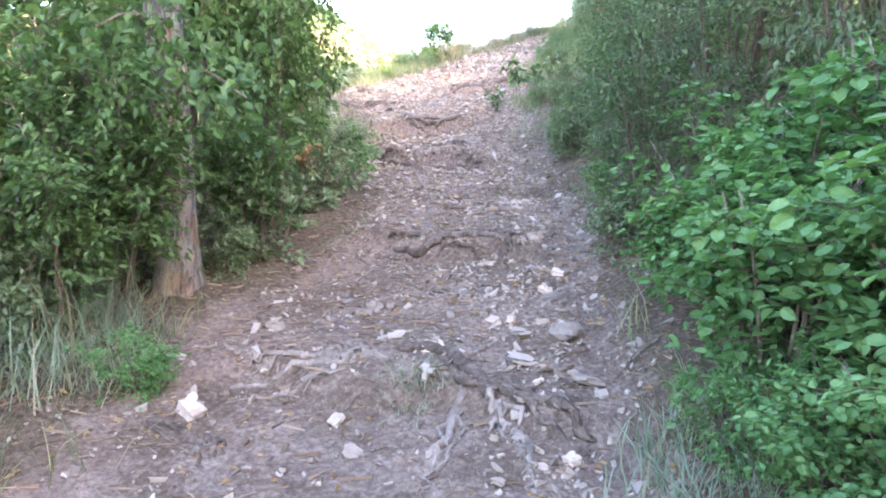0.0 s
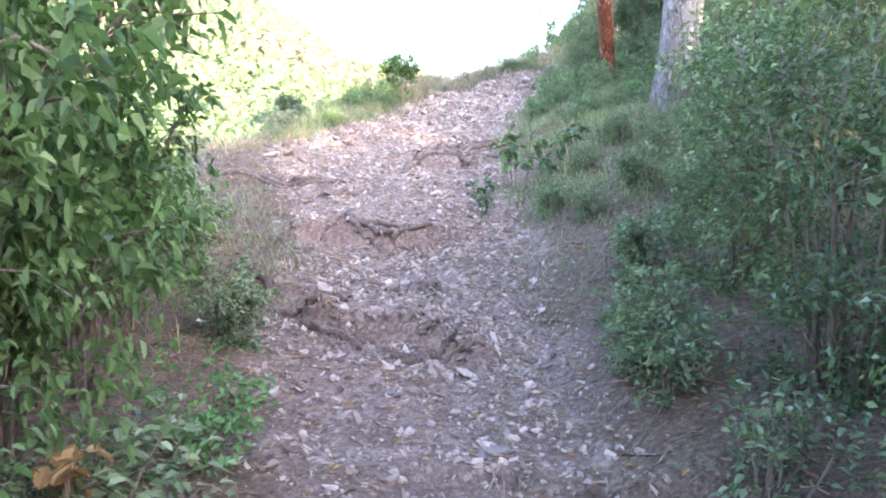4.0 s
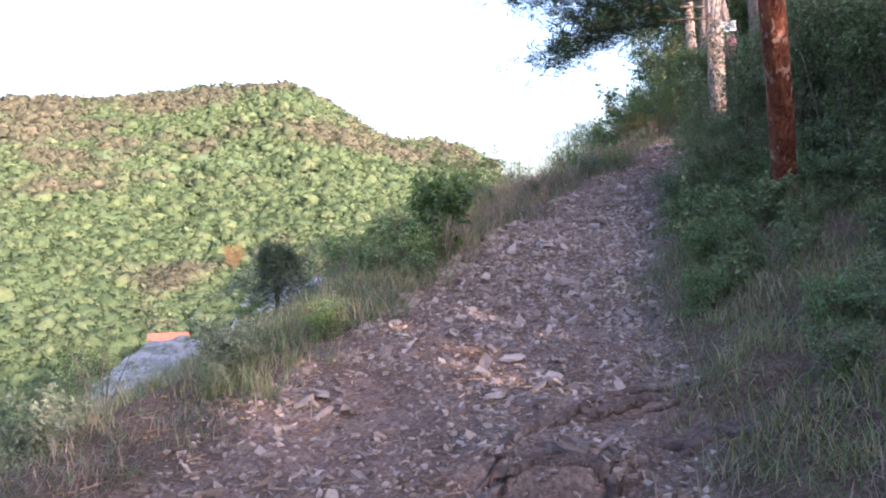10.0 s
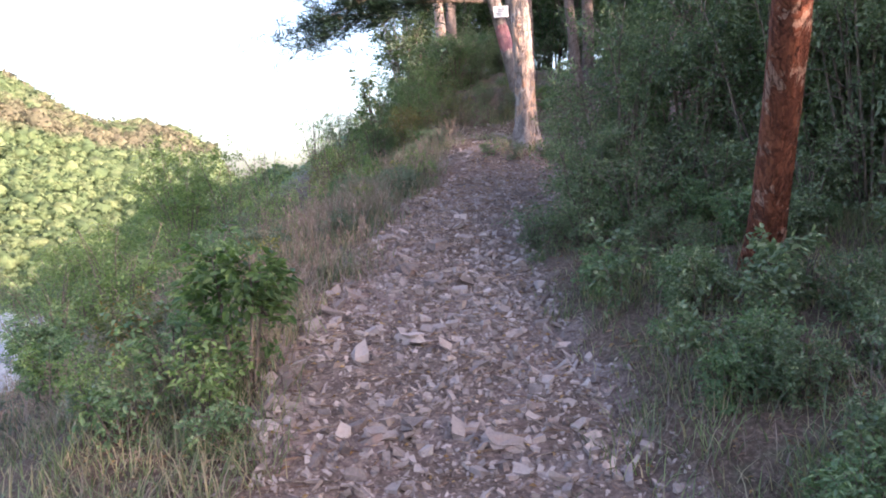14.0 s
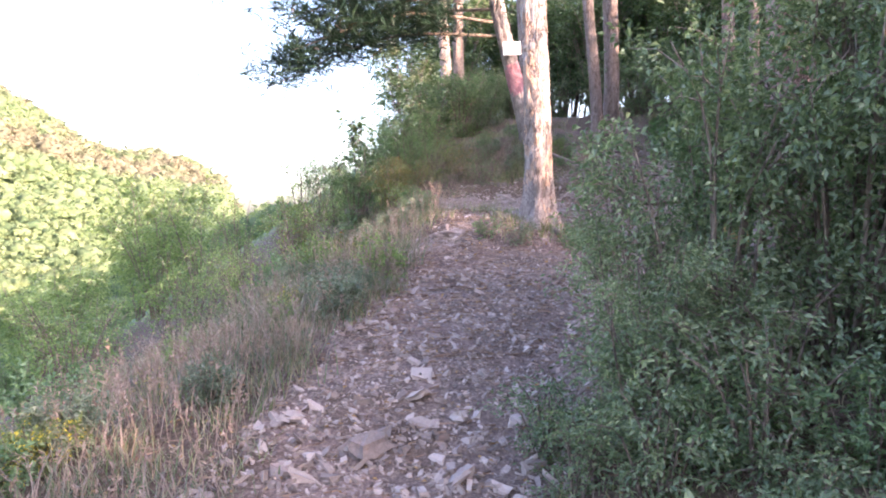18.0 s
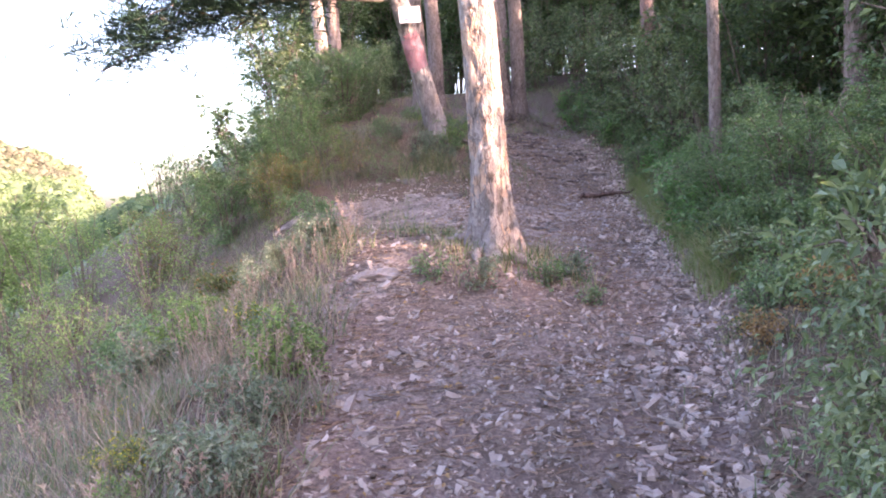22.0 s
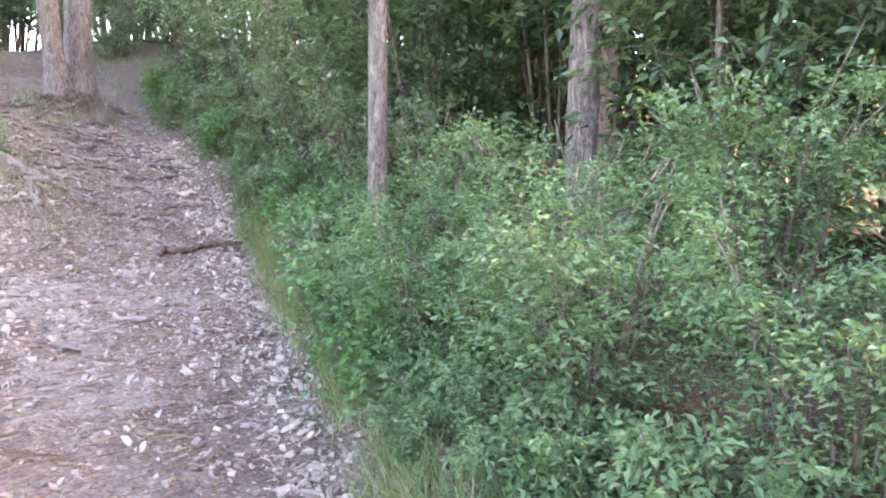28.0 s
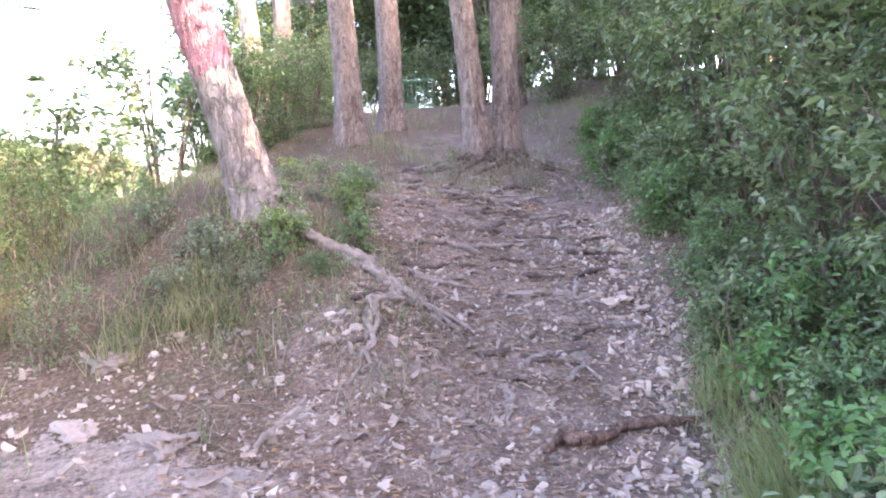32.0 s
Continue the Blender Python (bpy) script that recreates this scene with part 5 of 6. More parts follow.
meadow("grass", M_STRAW, "dry pinkish brown grass on the edge of the drop", [
    (900, -5.0, -0.2, 13.0, 18.5, "left", 0.15, 18), (2300, -3.8, 0.3, 12.4, 18.2, "bank", 0.17, 20), (420, -3.8, -1.0, 7.0, 12.0, "bank", 0.09, 16), (900, -0.5, 1.6, 6.0, 12.5, "right", 0.1, 16), (650, -3.5, 1.2, 16.0, 22, "left", 0.16, 18), (350, -6.0, -1.3, 6.5, 12, "left", 0.1, 16), (800, -3.8, -1.3, 5.4, 9.6, "left", 0.08, 16), (300, -0.5, 2.0, 6.8, 14.5, "right", 0.15, 16),
    (160, -1.0, 1.4, 20, 26, "left", 0.12, 18), (260, 1.0, 3.4, 15.5, 19, "right", 0.1, 14), (420, -2.5, 6, 1, 27, "edge", 0.07, 12), (150, 2.2, 3.4, 22.2, 24, "any", 0.12, 16), (110, 4.25, 5.15, 26.0, 26.7, "any", 0.1, 16), (150, 1.1, 2.5, 15.4, 16.9, "right", 0.085, 14), (300, -0.6, 2.2, 23.2, 25.6, "left", 0.1, 16), (160, -0.8, 0.8, 20.4, 22.2, "left", 0.1, 14), (260, -1.6, 0.4, 16.5, 20, "left", 0.1, 16)], 6)
meadow("grass", M_GRASS, "low green grass along the edge of the drop", [(1500, -3.6, -1.2, 9.8, 13.2, "bank", 0.14, 18), (900, -3.4, 0.4, 12.5, 19.0, "bank", 0.13, 16)], 15)
meadow("grass", M_PALEGRASS, "long pale bluish grass at the foot of the bank", [(420, -2.3, -1.15, 1.2, 2.75, "left", 0.3, 18), (60, -1.5, -1.0, 2.2, 2.8, "any", 0.12, 12), (12, -0.02, 0.1, 2.38, 2.48, "any", 0.05, 26), (60, 0.75, 1.15, 1.7, 2.2, "any", 0.12, 16)], 9)
rngP = np.random.default_rng(66)
xp, yp = scatter(9800, -4.2, 0.6, 12.5, 20.5, rngP)
off = beside(xp, yp)[0]
ok = (off > 0.05) & (off < 0.5 + 1.3 * rngP.random(len(xp))) & (rolling(xp, yp, 1.7, 4) + rngP.normal(0, 0.2, len(xp)) > -0.1) & (yp < 18.4 + 2 * rngP.random(len(xp)))
xp, yp = xp[ok], yp[ok]
hp = rngP.uniform(0.14, 0.34, len(xp)) * (1 + 0.4 * rolling(xp, yp, 1.1, 8))
tilt = rngP.normal(0, 0.12, (len(xp), 2))
stalk = np.stack([xp, yp, land(xp, yp)], 1)
tip = stalk + np.concatenate([tilt * hp[:, None] * 2, hp[:, None]], 1)
u = np.tile(rngP.uniform(0.72, 1.0, 9), (len(xp), 1)) + rngP.normal(0, 0.02, (len(xp), 9))
at = (stalk[:, None] + (tip - stalk)[:, None] * u[..., None]).reshape(-1, 3)
v1 = leaves(at, rngP.normal(0, 0.6, at.shape) + [0, 0, 0.9], 0.024, rngP, wide=0.28, droop=0.1)
w = np.array([0.0011, 0, 0])
v2 = (np.stack([stalk - w, stalk + w, tip + w * 0.6, tip - w * 0.6], 1).reshape(-1, 3), np.arange(len(xp))[:, None] * 4 + [0, 1, 2, 3])
tagged(part("grass_plumes", mesh_np("grass_plumes", *joined([v1, v2])), M_PLUME), "tall dry grass stalks with pinkish seed plumes", "grass", kind="stuff")

# ---------------------------------------------------------------- low plants
for n, (x, y, s) in enumerate(((-0.16, 8.2, 1.0), (0.22, 8.25, 0.75), (-0.02, 8.0, 0.65), (-0.36, 7.75, 0.5), (-0.38, 7.6, 0.4))):
    shrub(f"sprig{n % 3}", x, y, s, M_DEEP, "young sapling with drooping dark green leaves", "sapling", "saplings by the trail", "sapling")
for n, (x, y, s) in enumerate(((0.55, 6.2, 0.5), (0.85, 6.9, 0.5), (0.45, 5.4, 0.5), (1.2, 7.6, 0.7), (1.1, 7.0, 0.6), (0.3, 7.1, 0.32), (1.4, 8.4, 0.8), (1.35, 10.0, 0.8), (1.3, 12.2, 0.7), (1.5, 9.4, 0.8), (0.3, 8.0, 0.35), (0.55, 8.5, 0.4), (0.2, 9.6, 0.35), (0.6, 10.3, 0.4), (0.5, 11.5, 0.4), (0.3, 12.6, 0.35), (0.9, 11.0, 0.5), (0.1, 7.4, 0.35), (0.6, 7.4, 0.4), (0.75, 9.6, 0.4), (0.45, 13.4, 0.4), (1.0, 12.9, 0.5))):
    shrub(f"small{n % 3}", x, y, s, M_PRIVET, "low shrub with small glossy leaves", group="low shrubs")
for n, (x, y, s) in enumerate(((2.75, 17.4, 0.6), (2.7, 17.9, 0.5), (3.05, 18.6, 0.45), (3.35, 19.3, 0.5), (3.75, 20.0, 0.5), (4.05, 20.6, 0.6), (4.5, 21.3, 0.6), (4.75, 22.0, 0.6), (5.0, 22.9, 0.6), (5.2, 23.8, 0.6), (4.7, 20.9, 0.8), (2.85, 18.3, 0.5), (2.75, 17.75, 0.55), (3.2, 18.9, 0.5), (3.5, 19.6, 0.5), (2.6, 17.2, 0.5), (3.9, 20.4, 0.5), (0.42, 13.9, 0.45), (0.75, 13.6, 0.5), (0.85, 13.1, 0.5))):
    shrub(f"small{n % 3}", x, y, s, M_PRIVET2, "low leafy green undergrowth beside the trail", group="undergrowth")
for n, (x, y, s) in enumerate(((-0.92, 2.3, 0.35), (1.0, 2.0, 0.4), (-1.5, 2.4, 0.6), (-1.1, 3.3, 0.45), (-1.05, 4.2, 0.45), (-1.7, 1.7, 0.55), (-1.25, 5.6, 0.5), (-1.75, 6.2, 0.7), (-2.1, 6.9, 0.6), (-1.9, 5.7, 0.8))):
    shrub(f"small{n % 3}", x, y, s, M_HAZEL if n < 2 else M_PRIVET, "low leafy plant on the bank", group="bank plants")
for n, (x, y, s) in enumerate(((0.4, 22.0, 0.6), (-0.6, 20.6, 0.6), (-1.2, 18.6, 0.6), (-2.4, 16.2, 0.7), (-2.2, 14.6, 0.6), (-2.6, 13.4, 0.6))):
    shrub(f"small{n % 3}", x, y, s, M_YELLOW if n % 4 == 1 else M_PRIVET2, "low shrub with some yellow leaves on the slope", group="low slope shrubs")
for n, (x, y, s) in enumerate(((1.2, 23.3, 0.42), (1.5, 23.0, 0.4), (0.9, 23.7, 0.5), (0.55, 23.2, 0.4), (1.75, 23.7, 0.36), (0.1, 22.7, 0.4), (1.2, 24.2, 0.45))):
    shrub(f"airy{n % 3}", x, y, s, (M_YELLOW, M_PRIVET2, M_SUNNY)[n % 3], "low straggling bush with some yellow leaves on the slope", group="low slope shrubs")
shrub("small0", 1.12, 1.92, 0.3, M_YELLOW, "low plant with orange and yellow leaves", "herb", name="herb")
shrub("sprig1", -1.0, 4.12, 0.55, M_BROWNLEAF, "withered twig with hanging brown leaves", "twig", name="withered_twig", dz=0.15)

rngH = np.random.default_rng(404)
for n in range(30):
    y = rngH.uniform(9.0, 20.3)
    x = float(track(y, TL)) - 0.2 - abs(rngH.normal(0, 0.8))
    shrub(f"small{n % 3}", x, y, rngH.uniform(0.25, 0.5), (M_SAGE, M_SAGE, M_SUNNY)[n % 3], "low grey-green herb among dry grass" if n % 3 < 2 else "low green herb among dry grass", "herb", "herbs on the bank", "herb")

for n in range(34):
    y = rngH.uniform(10.0, 13.4)
    x = float(track(y, TR)) + 0.25 + abs(rngH.normal(0, 0.6))
    if math.hypot(x - 0.98, y - 9.1) < 0.35 or math.hypot(x - 0.75, y - 12.8) < 0.3:
        continue
    kind, s = (f"small{n % 3}", rngH.uniform(0.25, 0.45)) if n % 3 else (f"shoot{n % 2}", rngH.uniform(0.3, 0.5))
    shrub(kind, x, y, s, (M_PRIVET, M_PRIVET2, M_PRIVET)[n % 3], "low leafy weed in the grass under the pines" if n % 3 else "young hazel shoot in the grass under the pines", "herb", "weeds under the pines", "herb")

for x, y, h in ((2.2, 16.52, 0.3),):
    flower = thing("flower", on(x, y), "white flat-topped wild flower on a thin stalk", "flower")
    part("stalk", mesh_np("stalk", *tube(np.array([[0, 0, -0.02], [0.01, 0.0, h * 0.5], [0.0, 0.02, h]]), np.array([0.003, 0.0025, 0.002]), 5)), M_SAGE, flower)
    for k in range(9):
        a, r = k * 2.4, 0.006 * math.sqrt(k)
        part("floret", mesh_np("floret", *leaves(np.array([[r * math.cos(a), 0.02 + r * math.sin(a), h + 0.004]] * 5), np.array([[math.cos(q), math.sin(q), 0.1] for q in np.arange(5) * 1.257]), 0.0045, rngH, 0.8, 0.0)), M_PETAL, flower)

for n in range(84):
    y = rngH.uniform(16.4, 27.0)
    x = float(track(y, TR)) + 0.22 + abs(rngH.normal(0, 0.25))
    shrub(f"weed{n % 3}", x, y, rngH.uniform(0.5, 1.05) * (0.7 if y < 18.6 else 1.0), (M_PRIVET2, M_HAZEL if y > 18.6 else M_PRIVET2, M_PRIVET)[n % 3], "leafy green weed at the edge of the wood", "herb", "weeds beside the trail", "herb")

for n in range(46):
    y = rngH.uniform(20.8, 26.0)
    x = float(track(y, TL)) - 0.1 - abs(rngH.normal(0, 0.75))
    if y < 23.2 and x > 0.9:
        continue
    shrub(f"weed{n % 3}", x, y, rngH.uniform(0.3, 0.6), (M_SAGE, M_PRIVET2, M_SUNNY)[n % 3], "low straggling herb on the dry slope", "herb", "herbs on the crest", "herb")

for n, (x, y, s) in enumerate(((2.28, 23.45, 0.55), (2.5, 23.4, 0.5), (2.15, 23.6, 0.5), (2.65, 23.6, 0.45), (2.4, 23.25, 0.4), (2.75, 23.3, 0.35), (2.05, 23.3, 0.45), (0.55, 18.1, 0.4), (0.8, 18.0, 0.45), (1.3, 18.05, 0.4), (1.55, 18.2, 0.45), (1.45, 17.8, 0.3))):
    shrub(f"weed{n % 3}", x, y, s, (M_SAGE, M_PRIVET2)[n % 2], "straggling grey-green herb at the foot of a pine", "herb", "herbs under pines", "herb")
for n, (x, y, s) in enumerate(((1.55, 16.45, 0.4), (1.75, 16.25, 0.45), (1.65, 16.75, 0.35), (1.95, 16.5, 0.5), (1.85, 16.85, 0.4))):
    shrub(f"weed{n % 3}", x, y, s, (M_BROWNLEAF, M_PRIVET2, M_GRASS)[n % 3], "half-withered weed beside the stony edge", "herb", "half-withered weeds", "herb")

for n in range(8):
    y = rngH.uniform(14.5, 19.5)
    x = float(track(y, TL)) - rngH.uniform(0.5, 1.5)
    shrub(f"small{n % 3}", x, y, rngH.uniform(0.22, 0.4), M_BLOOM, "weed with small yellow blossoms among dry grass", "herb", "yellow weeds", "herb")

for n, (x, y, s) in enumerate(((0.02, 14.15, 0.6), (0.05, 14.55, 0.6), (0.5, 13.8, 0.8), (0.95, 13.6, 0.85), (0.22, 13.9, 0.65), (1.35, 13.25, 0.9), (0.7, 14.0, 0.9), (0.35, 14.15, 0.8), (0.8, 7.25, 0.32), (1.15, 6.9, 0.45), (0.7, 6.55, 0.32), (1.0, 8.1, 0.5), (0.75, 7.9, 0.5), (1.35, 7.7, 0.8), (1.2, 8.8, 0.7))):
    shrub(f"bramble{n % 3}", x, y, s, M_PRIVET, "low dark small-leaved shrub at the foot of taller ones", group="low dark shrubs")

for n, (x, y, s) in enumerate(((-2.05, 12.3, 0.7), (-2.25, 12.7, 0.8), (-2.0, 12.95, 0.6), (-2.35, 12.2, 0.6), (-2.15, 13.3, 0.7), (-1.95, 12.0, 0.5))):
    shrub(f"weed{n % 3}", x, y, s, (M_SUNNY, M_PRIVET2)[n % 2], "leafy light green weed at the edge of the drop", "herb", "weeds at the edge", "herb")
for n, (x, y, s) in enumerate(((-0.98, 3.6, 0.9), (-1.2, 3.9, 1.05), (-1.0, 4.25, 0.85), (-1.3, 3.4, 1.05), (-0.95, 4.7, 0.7), (-1.5, 3.15, 1.1), (0.78, 3.45, 0.6), (0.72, 4.0, 0.6), (0.66, 4.6, 0.65), (0.5, 5.2, 0.6), (0.9, 2.95, 0.6), (0.42, 5.8, 0.6))):
    shrub(f"weed{n % 3}", x, y, s, (M_PRIVET, M_HAZEL)[n % 3 == 1], "low leafy plant in the shade of the bank", group="bank plants")

# small pine on the slope
for x, y, h, s in ((-3.63, 13.3, 0.6, 51), (-8.3, 27.0, 3.4, 52)):
    ob, ln2 = bark_tree("young_pine", x, y, h, 0.03, M_TWIG, "small dark green pine on the slope", (0, 0), s, seg=8, rings=12, flare=1.1)
    rng = np.random.default_rng(s)
    pieces = []
    for k in range(230):
        u = rng.uniform(0.08, 1.0)
        a, rad = rng.uniform(0, 6.28), (1.15 - u) * 0.6 * rng.uniform(0.2, 1)
        v, f = TUFTS[int(rng.integers(0, 24))]
        pieces.append((v * 0.7 + [math.cos(a) * rad, math.sin(a) * rad, u * h + 0.15 * rad], f))
    part("needles", mesh_np("needles", *joined(pieces)), M_YOUNGPINE, ob)

# ---------------------------------------------------------------- rock on the slope


def rough_rock(name, size, seed, cuts=5, amp=0.25):
    """A craggy boulder: a subdivided box, rounded and roughened."""
    bm = bmesh.new()
    bmesh.ops.create_cube(bm, size=2)
    bmesh.ops.subdivide_edges(bm, edges=bm.edges[:], cuts=cuts, use_grid_fill=True)
    for v in bm.verts:
        d = v.co.normalized()
        p = v.co * 0.45 + d * 0.65
        k = 1 + amp * noise.noise(d * 2.1 + Vector((seed, 0, 0))) + 0.5 * amp * noise.noise(d * 5.3 + Vector((0, seed, 0))) + 0.25 * amp * noise.noise(d * 13.0 + Vector((0, 0, seed)))
        p = p * k
        v.co = Vector((p.x * size[0], p.y * size[1], p.z * size[2]))
    me = bpy.data.meshes.new(name)
    bm.to_mesh(me)
    bm.free()
    return me


for x, y, dz, sz, turn, lean in ((-5.7, 18.5, -0.75, (1.1, 5.0, 0.9), 0.3, 0.1), (-6.1, 15.5, -0.64, (1.0, 3.2, 0.65), 0.3, 0.06), (-7.7, 16.5, -0.95, (1.0, 3.2, 0.7), 0.25, 0.0), (-7.5, 22.0, -0.25, (0.8, 1.5, 0.9), 0.2, 0.0)):
    rk = part("rock_outcrop", rough_rock("rock_outcrop", sz, x, 26, 0.22), M_ROCK)
    rk.location, rk.rotation_euler = on(x, y, dz), (lean, 0.1, turn)
    tagged(rk, "pale grey limestone outcrop on the valley slope", "rock", "outcrop")

# ---------------------------------------------------------------- sign, fence, house
sign = thing("notice_sheet", (2.12, 23.69, 6.58), "white printed notice fixed to the leaning pine", "sign")
sign.rotation_euler = (radians(-4), radians(-2), radians(-12))


def slab(sx, sy, sz, bevel=0.0, at=(0, 0, 0)):
    bm = bmesh.new()
    bmesh.ops.create_cube(bm, size=1)
    for v in bm.verts:
        v.co = Vector((v.co.x * sx + at[0], v.co.y * sy + at[1], v.co.z * sz + at[2]))
    if bevel:
        bmesh.ops.bevel(bm, geom=bm.edges[:], offset=bevel, segments=1, affect="EDGES")
    return bm


part("board", slab(0.28, 0.012, 0.21, 0.002), M_PAPER, sign)
for k in range(5):
    part("text_line", slab(0.22 - 0.03 * (k % 3), 0.002, 0.012, 0, (-0.01 * (k % 2), -0.008, 0.07 - 0.033 * k)), M_INK, sign, "unreadable printed line")
fence = thing("metal_fence", on(5.45, 33.7), "green painted metal railing on the crest", "fence", turn=radians(-12), scale=0.6)
for z in (0.25, 1.05):
    part("rail", slab(1.0, 0.04, 0.04, 0.004, (0, 0, z)), M_IRON, fence)
for k in range(8):
    part("bar", slab(0.02, 0.02, 1.2, 0.003, (-0.46 + 0.13 * k, 0, 0.6)), M_IRON, fence)

house = thing("house", (-58.3, 105, -18.6), "cream house with an orange tiled roof among trees", "house", turn=0.35, scale=0.68)
part("wall", slab(7, 6, 4.4, 0.02, (0, 0, 2.2)), M_WALL, house)
bm = bmesh.new()
rv = [bm.verts.new(c) for c in ((-4, -3.5, 4.3), (4, -3.5, 4.3), (4, 3.5, 4.3), (-4, 3.5, 4.3), (-4, 0, 7.0), (4, 0, 7.0))]
for idx in ((0, 1, 5, 4), (2, 3, 4, 5), (0, 4, 3), (1, 2, 5), (0, 3, 2, 1)):
    bm.faces.new([rv[i] for i in idx])
part("roof", bm, M_ROOF, house)
for x, z in ((-2.2, 1.4), (0, 1.4), (2.2, 1.4), (-2.2, 3.2), (2.2, 3.2)):
    win = part("window", slab(1.2, 0.1, 1.3, 0.01, (x, -3.02, z)), M_PAPER, house)
    part("pane", slab(1.0, 0.06, 1.1, 0, (x, -3.06, z)), M_PANE, win)

# ---------------------------------------------------------------- stones and litter on the trail
rngS = np.random.default_rng(21)
BOX = np.array([[x, y, z] for z in (-1, 1) for y in (-1, 1) for x in (-1, 1)], float)
BOXF = np.array([[0, 2, 3, 1], [4, 5, 7, 6], [0, 1, 5, 4], [2, 6, 7, 3], [0, 4, 6, 2], [1, 3, 7, 5]])


def on_trail(n, rng, y0=-0.5, y1=27.0, margin=0.12):
    y = rng.uniform(y0, y1, n)
    l, r = track(y, TL), track(y, TR)
    return l - margin + (r - l + 2 * margin) * rng.random(n), y


def chips(x, y, size, rng, thick=(0.25, 0.6)):
    """Flat angular stone chips lying on the ground at all angles."""
    n = len(x)
    s = size[:, None] * np.stack([rng.uniform(0.6, 1.35, n), rng.uniform(0.32, 0.75, n), rng.uniform(*thick, n)], 1)
    v = BOX[None] * (1 + rng.uniform(-0.6, 0.3, (n, 8, 3))) * s[:, None] * 0.5
    a, b, c = rng.uniform(0, 6.28, n), rng.normal(0, 0.55, n), rng.normal(0, 0.55, n)
    ca, sa = np.cos(a)[:, None], np.sin(a)[:, None]
    vx, vy, vz = v[..., 0], v[..., 1], v[..., 2]
    b, c = np.clip(b, -0.8, 0.8), np.clip(c, -0.8, 0.8)
    vz = vz + vx * np.tan(b)[:, None] * 0.7 + vy * np.tan(c)[:, None] * 0.7
    p = np.stack([vx * ca - vy * sa + x[:, None], vx * sa + vy * ca + y[:, None], vz + (land(x, y) + s[:, 2] * 0.12)[:, None]], -1)
    o = np.arange(n)[:, None, None] * 8
    return p.reshape(-1, 3), (BOXF[None] + o).reshape(-1, 4)


x1, y1 = on_trail(46000, rngS)
s1 = np.clip(rngS.lognormal(math.log(0.0145), 0.5, 46000), 0.006, 0.045)
keep = rngS.random(46000) < np.interp(y1, [-1, 2, 4, 6, 9, 11, 16, 18, 21, 24, 27], [0.3, 0.45, 0.8, 0.9, 0.9, 1.0, 1.0, 0.85, 0.7, 0.5, 0.3]) * (0.55 + 0.5 * (rolling(x1, y1, 1.9, 2) > -0.2))
yb = rngS.uniform(1.8, 25.0, 8000)
xb = track(yb, TR) - 0.06 - np.where(yb > 10, 0.0, 0.16) + rngS.normal(0, 0.18, 8000)
keepb = (yb > 15.5) | (yb < 7.5)
x1, y1, s1 = x1[keep], y1[keep], s1[keep] * np.where(y1[keep] > 15.5, 1.35, 1.0)
sb = np.clip(rngS.lognormal(math.log(0.0225), 0.42, 8000), 0.01, 0.07) * np.where(yb < 7.5, 0.7, 1.0)
low = keepb & (yb < 10)
keepb = keepb & (yb > 10)
tagged(part("gravel", mesh_np("gravel", *chips(xb[low], yb[low], sb[low], rngS, (0.35, 0.75))), M_STONE), "loose limestone rubble on the lower trail", "gravel", kind="stuff")
tagged(part("gravel", mesh_np("gravel", *chips(xb[keepb], yb[keepb], sb[keepb], rngS, (0.35, 0.75))), M_PALE), "whitish limestone rubble along the edge of the trail", "gravel", kind="stuff")
x3, y3 = rngS.uniform(0.9, 3.2, 2800), rngS.uniform(20.2, 23.1, 2800)
s3 = np.clip(rngS.lognormal(math.log(0.019), 0.55, 2800), 0.008, 0.06)
x1, y1, s1 = np.r_[x1, x3], np.r_[y1, y3], np.r_[s1, s3]
x2, y2 = on_trail(8500, rngS, 8.2, 17.5, 0.05)
k2 = rngS.random(8500) < np.interp(y2, [8, 10, 12, 15.2, 16.6], [0.35, 0.65, 0.85, 0.85, 0.08]) * np.where(rolling(x2, y2, 2.2, 7) > -0.35, 1.0, 0.4)
s2 = np.clip(rngS.lognormal(math.log(0.03), 0.45, 8500), 0.014, 0.1) * np.interp(y2, [10, 12.5, 14.3, 15.6], [0.95, 1.15, 1.15, 0.75])
x5, y5 = on_trail(2400, rngS, 5.6, 9.5, 0.05)
s5 = np.clip(rngS.lognormal(math.log(0.02), 0.5, 2400), 0.01, 0.06)
x1, y1, s1 = np.r_[x1, x5], np.r_[y1, y5], np.r_[s1, s5]
x4, y4 = on_trail(15000, rngS, 15.0, 24.5, 0.1)
k4 = rngS.random(15000) < 0.45 + 0.4 * rolling(x4, y4, 1.5, 11)
flakes = chips(x4[k4], y4[k4], np.clip(rngS.lognormal(math.log(0.017), 0.45, int(k4.sum())), 0.007, 0.04), rngS, (0.12, 0.35))
tagged(part("gravel", mesh_np("gravel", *flakes), M_FLAKE), "small pinkish stone flakes and bark scales on the soil", "gravel", kind="stuff")
x1, y1, s1 = np.r_[x1, x2[k2]], np.r_[y1, y2[k2]], np.r_[s1, s2[k2]]
tagged(part("gravel", mesh_np("gravel", *chips(x1, y1, s1, rngS)), M_STONE), "loose pale limestone chips on the trail", "gravel", kind="stuff")

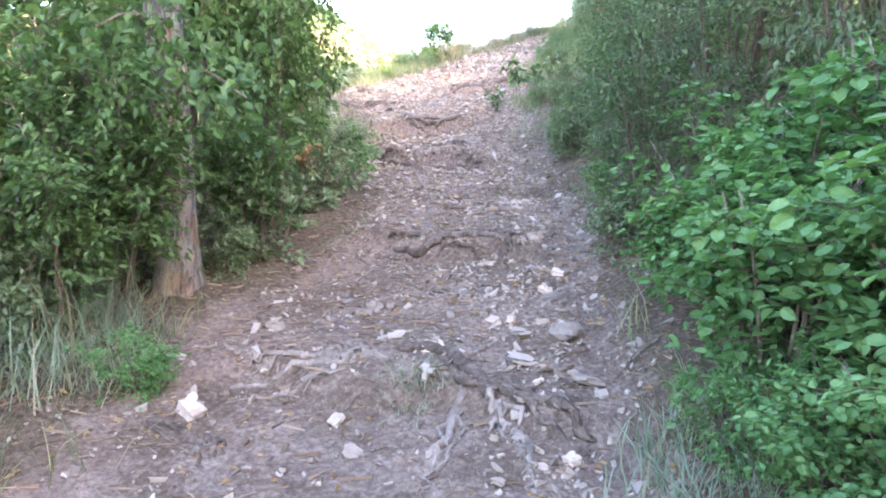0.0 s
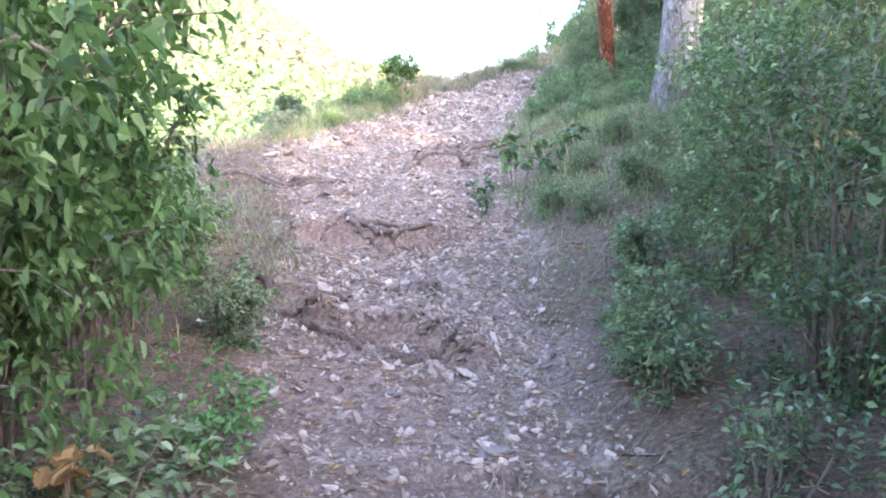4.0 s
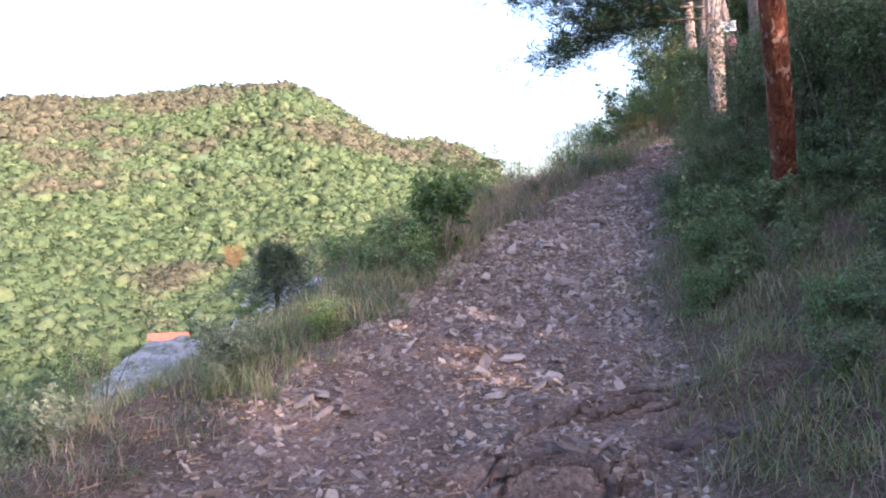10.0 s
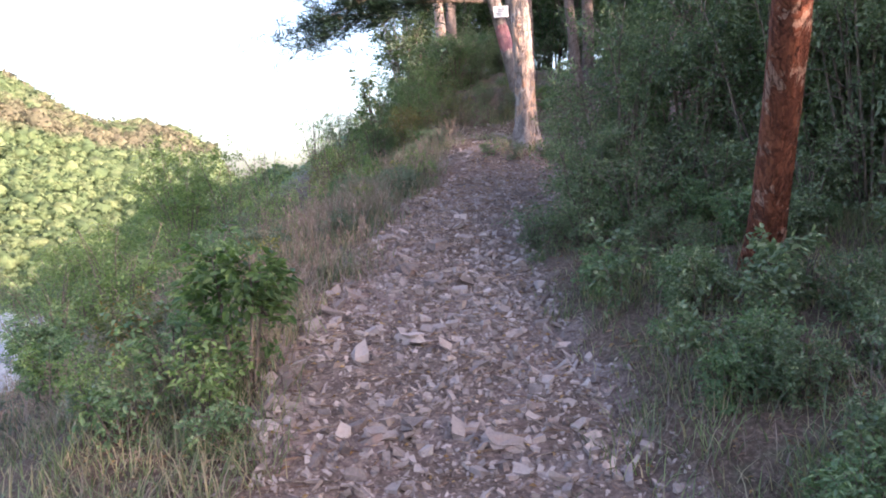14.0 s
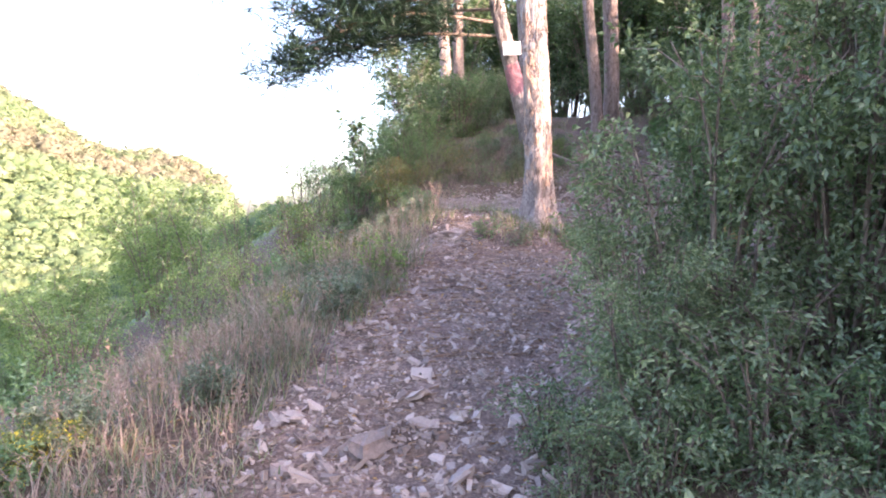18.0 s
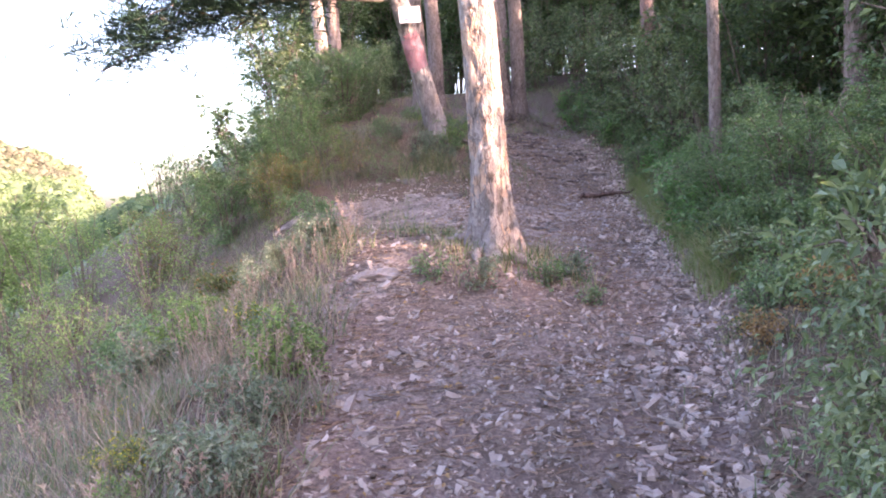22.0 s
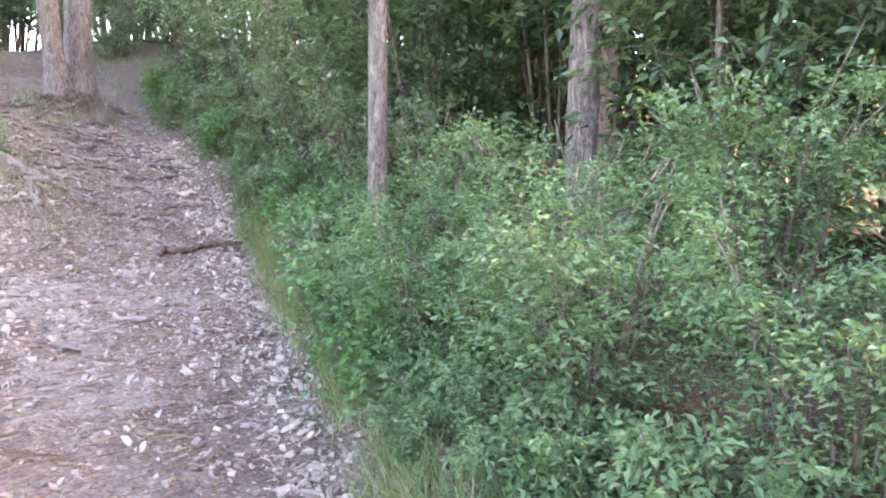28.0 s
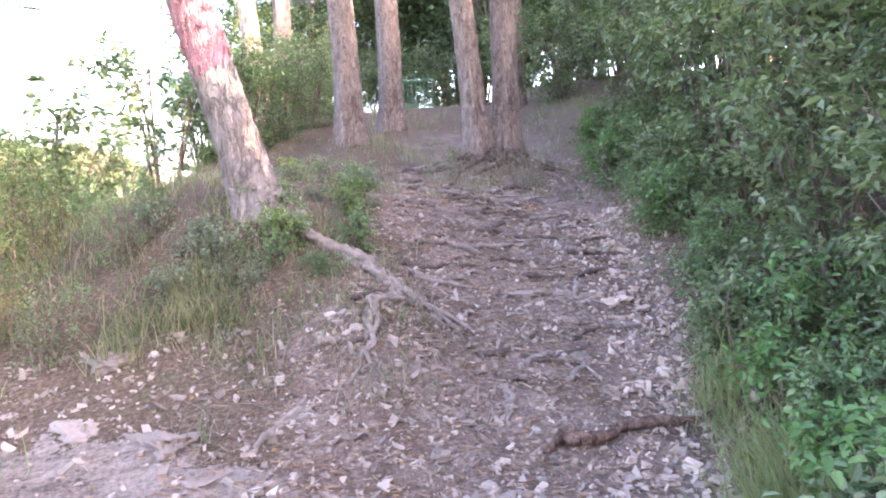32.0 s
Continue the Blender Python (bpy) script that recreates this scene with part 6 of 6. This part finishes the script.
xn, yn = on_trail(20000, rngS, -0.5, 27, 0.5)
yn = np.where(rngS.random(20000) < 0.3, np.clip(yn * 0.35 + 15.5, 15.5, 26), yn)
xn = np.where(xn < track(yn, TL) - 0.5, track(yn, TL) + rngS.random(20000) * 2, np.minimum(xn, track(yn, TR) + 0.4))
an, ln_, w_ = rngS.uniform(0, 3.14, 20000), rngS.uniform(0.03, 0.1, 20000), 0.0013
dx, dy = np.cos(an) * ln_ / 2, np.sin(an) * ln_ / 2
px_, py_ = -np.sin(an) * w_, np.cos(an) * w_
zz = land(xn, yn) + rngS.uniform(0.003, 0.014, 20000)
nv = np.stack([np.stack([xn + a * dx + b * px_, yn + a * dy + b * py_, zz + a * rngS.uniform(-0.006, 0.006, 20000)], -1) for a, b in ((-1, -1), (1, -1), (1, 1), (-1, 1))], 1).reshape(-1, 3)
tagged(part("needle_litter", mesh_np("needle_litter", nv, np.arange(20000)[:, None] * 4 + [0, 1, 2, 3]), M_LITTER), "brown fallen pine needles on the soil", "litter", kind="stuff")
xf, yf = on_trail(6000, rngS, -0.5, 27, 0.7)
fl = np.stack([xf, yf, land(xf, yf) + 0.008], 1)
wy = rngS.normal(0, 1, (6000, 3)) * [1, 1, 0.15]
tagged(part("leaf_litter", mesh_np("leaf_litter", *leaves(fl, wy, 0.03, rngS, droop=0.0, simple=True)), M_BROWNLEAF), "scattered dry brown leaves", "litter", kind="stuff")

xt, yt = on_trail(1700, rngS, -0.5, 27, 0.8)
pieces = []
for x, y in zip(xt, yt):
    a, ln = rngS.uniform(0, 6.28), rngS.uniform(0.04, 0.2)
    mid = np.array([x, y, 0]) + np.array([math.cos(a), math.sin(a), 0])[None] * (np.linspace(-0.5, 0.5, 4) * ln)[:, None] + rngS.normal(0, 0.06 * ln, (4, 3)) * [1, 1, 0]
    mid[:, 2] = land(mid[:, 0], mid[:, 1]) + 0.006
    pieces.append(tube(mid, np.full(4, rngS.uniform(0.0016, 0.0042)), 4, close=False))
tagged(part("twig_litter", mesh_np("twig_litter", *joined(pieces)), M_TWIG), "small dry twigs strewn on the trail", "litter", kind="stuff")

STONES = [rough_rock("stone", (1.0, 0.68, 0.22 + 0.05 * k), 3.7 * k + 1, 2, 0.6) for k in range(8)]


PALES = [me.copy() for me in STONES]


def stone(x, y, s, rng, parent=None, pale=False):
    k = int(rng.integers(0, 8))
    ob = part("stone", PALES[k] if pale else STONES[k], M_PALE if pale else M_STONE, parent)
    ob.location = on(x, y, 0.12 * s)
    ob.rotation_euler = (rng.normal(0, 0.22), rng.normal(0, 0.22), rng.uniform(0, 6.28))
    ob.scale = (s * 0.5,) * 3
    return ob


NAMED = [(-0.63, 2.85, 0.09), (-0.68, 2.26, 0.1), (-0.41, 3.14, 0.06), (0.12, 3.6, 0.07), (0.39, 2.59, 0.1), (0.52, 2.8, 0.11), (0.6, 2.46, 0.1), (-0.11, 2.76, 0.07), (-0.19, 2.29, 0.06), (-0.87, 11.84, 0.13), (-0.79, 9.4, 0.13),
         (-1.15, 10.44, 0.12), (-2.21, 8.76, 0.12), (-1.95, 11.46, 0.11), (-1.1, 12.92, 0.14), (-0.82, 13.76, 0.15), (-0.43, 11.37, 0.08), (-1.34, 12.03, 0.12), (-0.94, 14.17, 0.16), (-0.76, 13.94, 0.13), (-0.67, 14.66, 0.15), (-0.35, 14.41, 0.12), (-0.98, 14.92, 0.12), (-0.44, 15.03, 0.12)]
for x, y, s in NAMED:
    tagged(stone(x, y, s, rngS), "pale angular limestone slab lying on the trail", "stone", "large stones")
SLABS = [rough_rock("buried_stone", (1.0, 0.75, 0.4), 5.1 * k + 2, 10, 0.38) for k in range(4)]
for n, (x, y, s) in enumerate(((2.43, 21.38, 0.26), (2.73, 21.39, 0.22), (3.27, 21.64, 0.2), (2.27, 22.03, 0.24), (2.1, 22.3, 0.26), (1.77, 23.0, 0.24), (1.75, 22.5, 0.24), (4.0, 23.38, 0.3), (4.4, 22.99, 0.24), (-0.06, 16.97, 0.3), (0.26, 18.29, 0.3), (1.68, 18.25, 0.16), (2.9, 20.9, 0.2), (2.5, 20.6, 0.22))):
    ob = part("buried_stone", SLABS[n % 4], M_BURIED)
    ob.location, ob.rotation_euler, ob.scale = on(x, y, -0.185 * s), (rngS.normal(0, 0.1), rngS.normal(0, 0.1), rngS.uniform(0, 6.28)), (s * 0.5, s * 0.5, s * 0.5)
    tagged(ob, "half-buried grey limestone showing through the soil", "stone", "buried stones")
xs, ys = on_trail(110, rngS, 1.5, 23.5, -0.02)
yr = np.r_[rngS.uniform(16.2, 23.6, 90), rngS.uniform(2.0, 5.5, 45)]
xr = track(yr, TR) + np.where(yr > 10, 0.05, -0.1) - np.abs(rngS.normal(0, 0.2, len(yr)))
for k, (x, y) in enumerate(zip(np.r_[xs, xr], np.r_[ys, yr])):
    stone(x, y, float(np.clip(rngS.lognormal(math.log(0.046), 0.35), 0.025, 0.09)), rngS, ground, k >= 110)
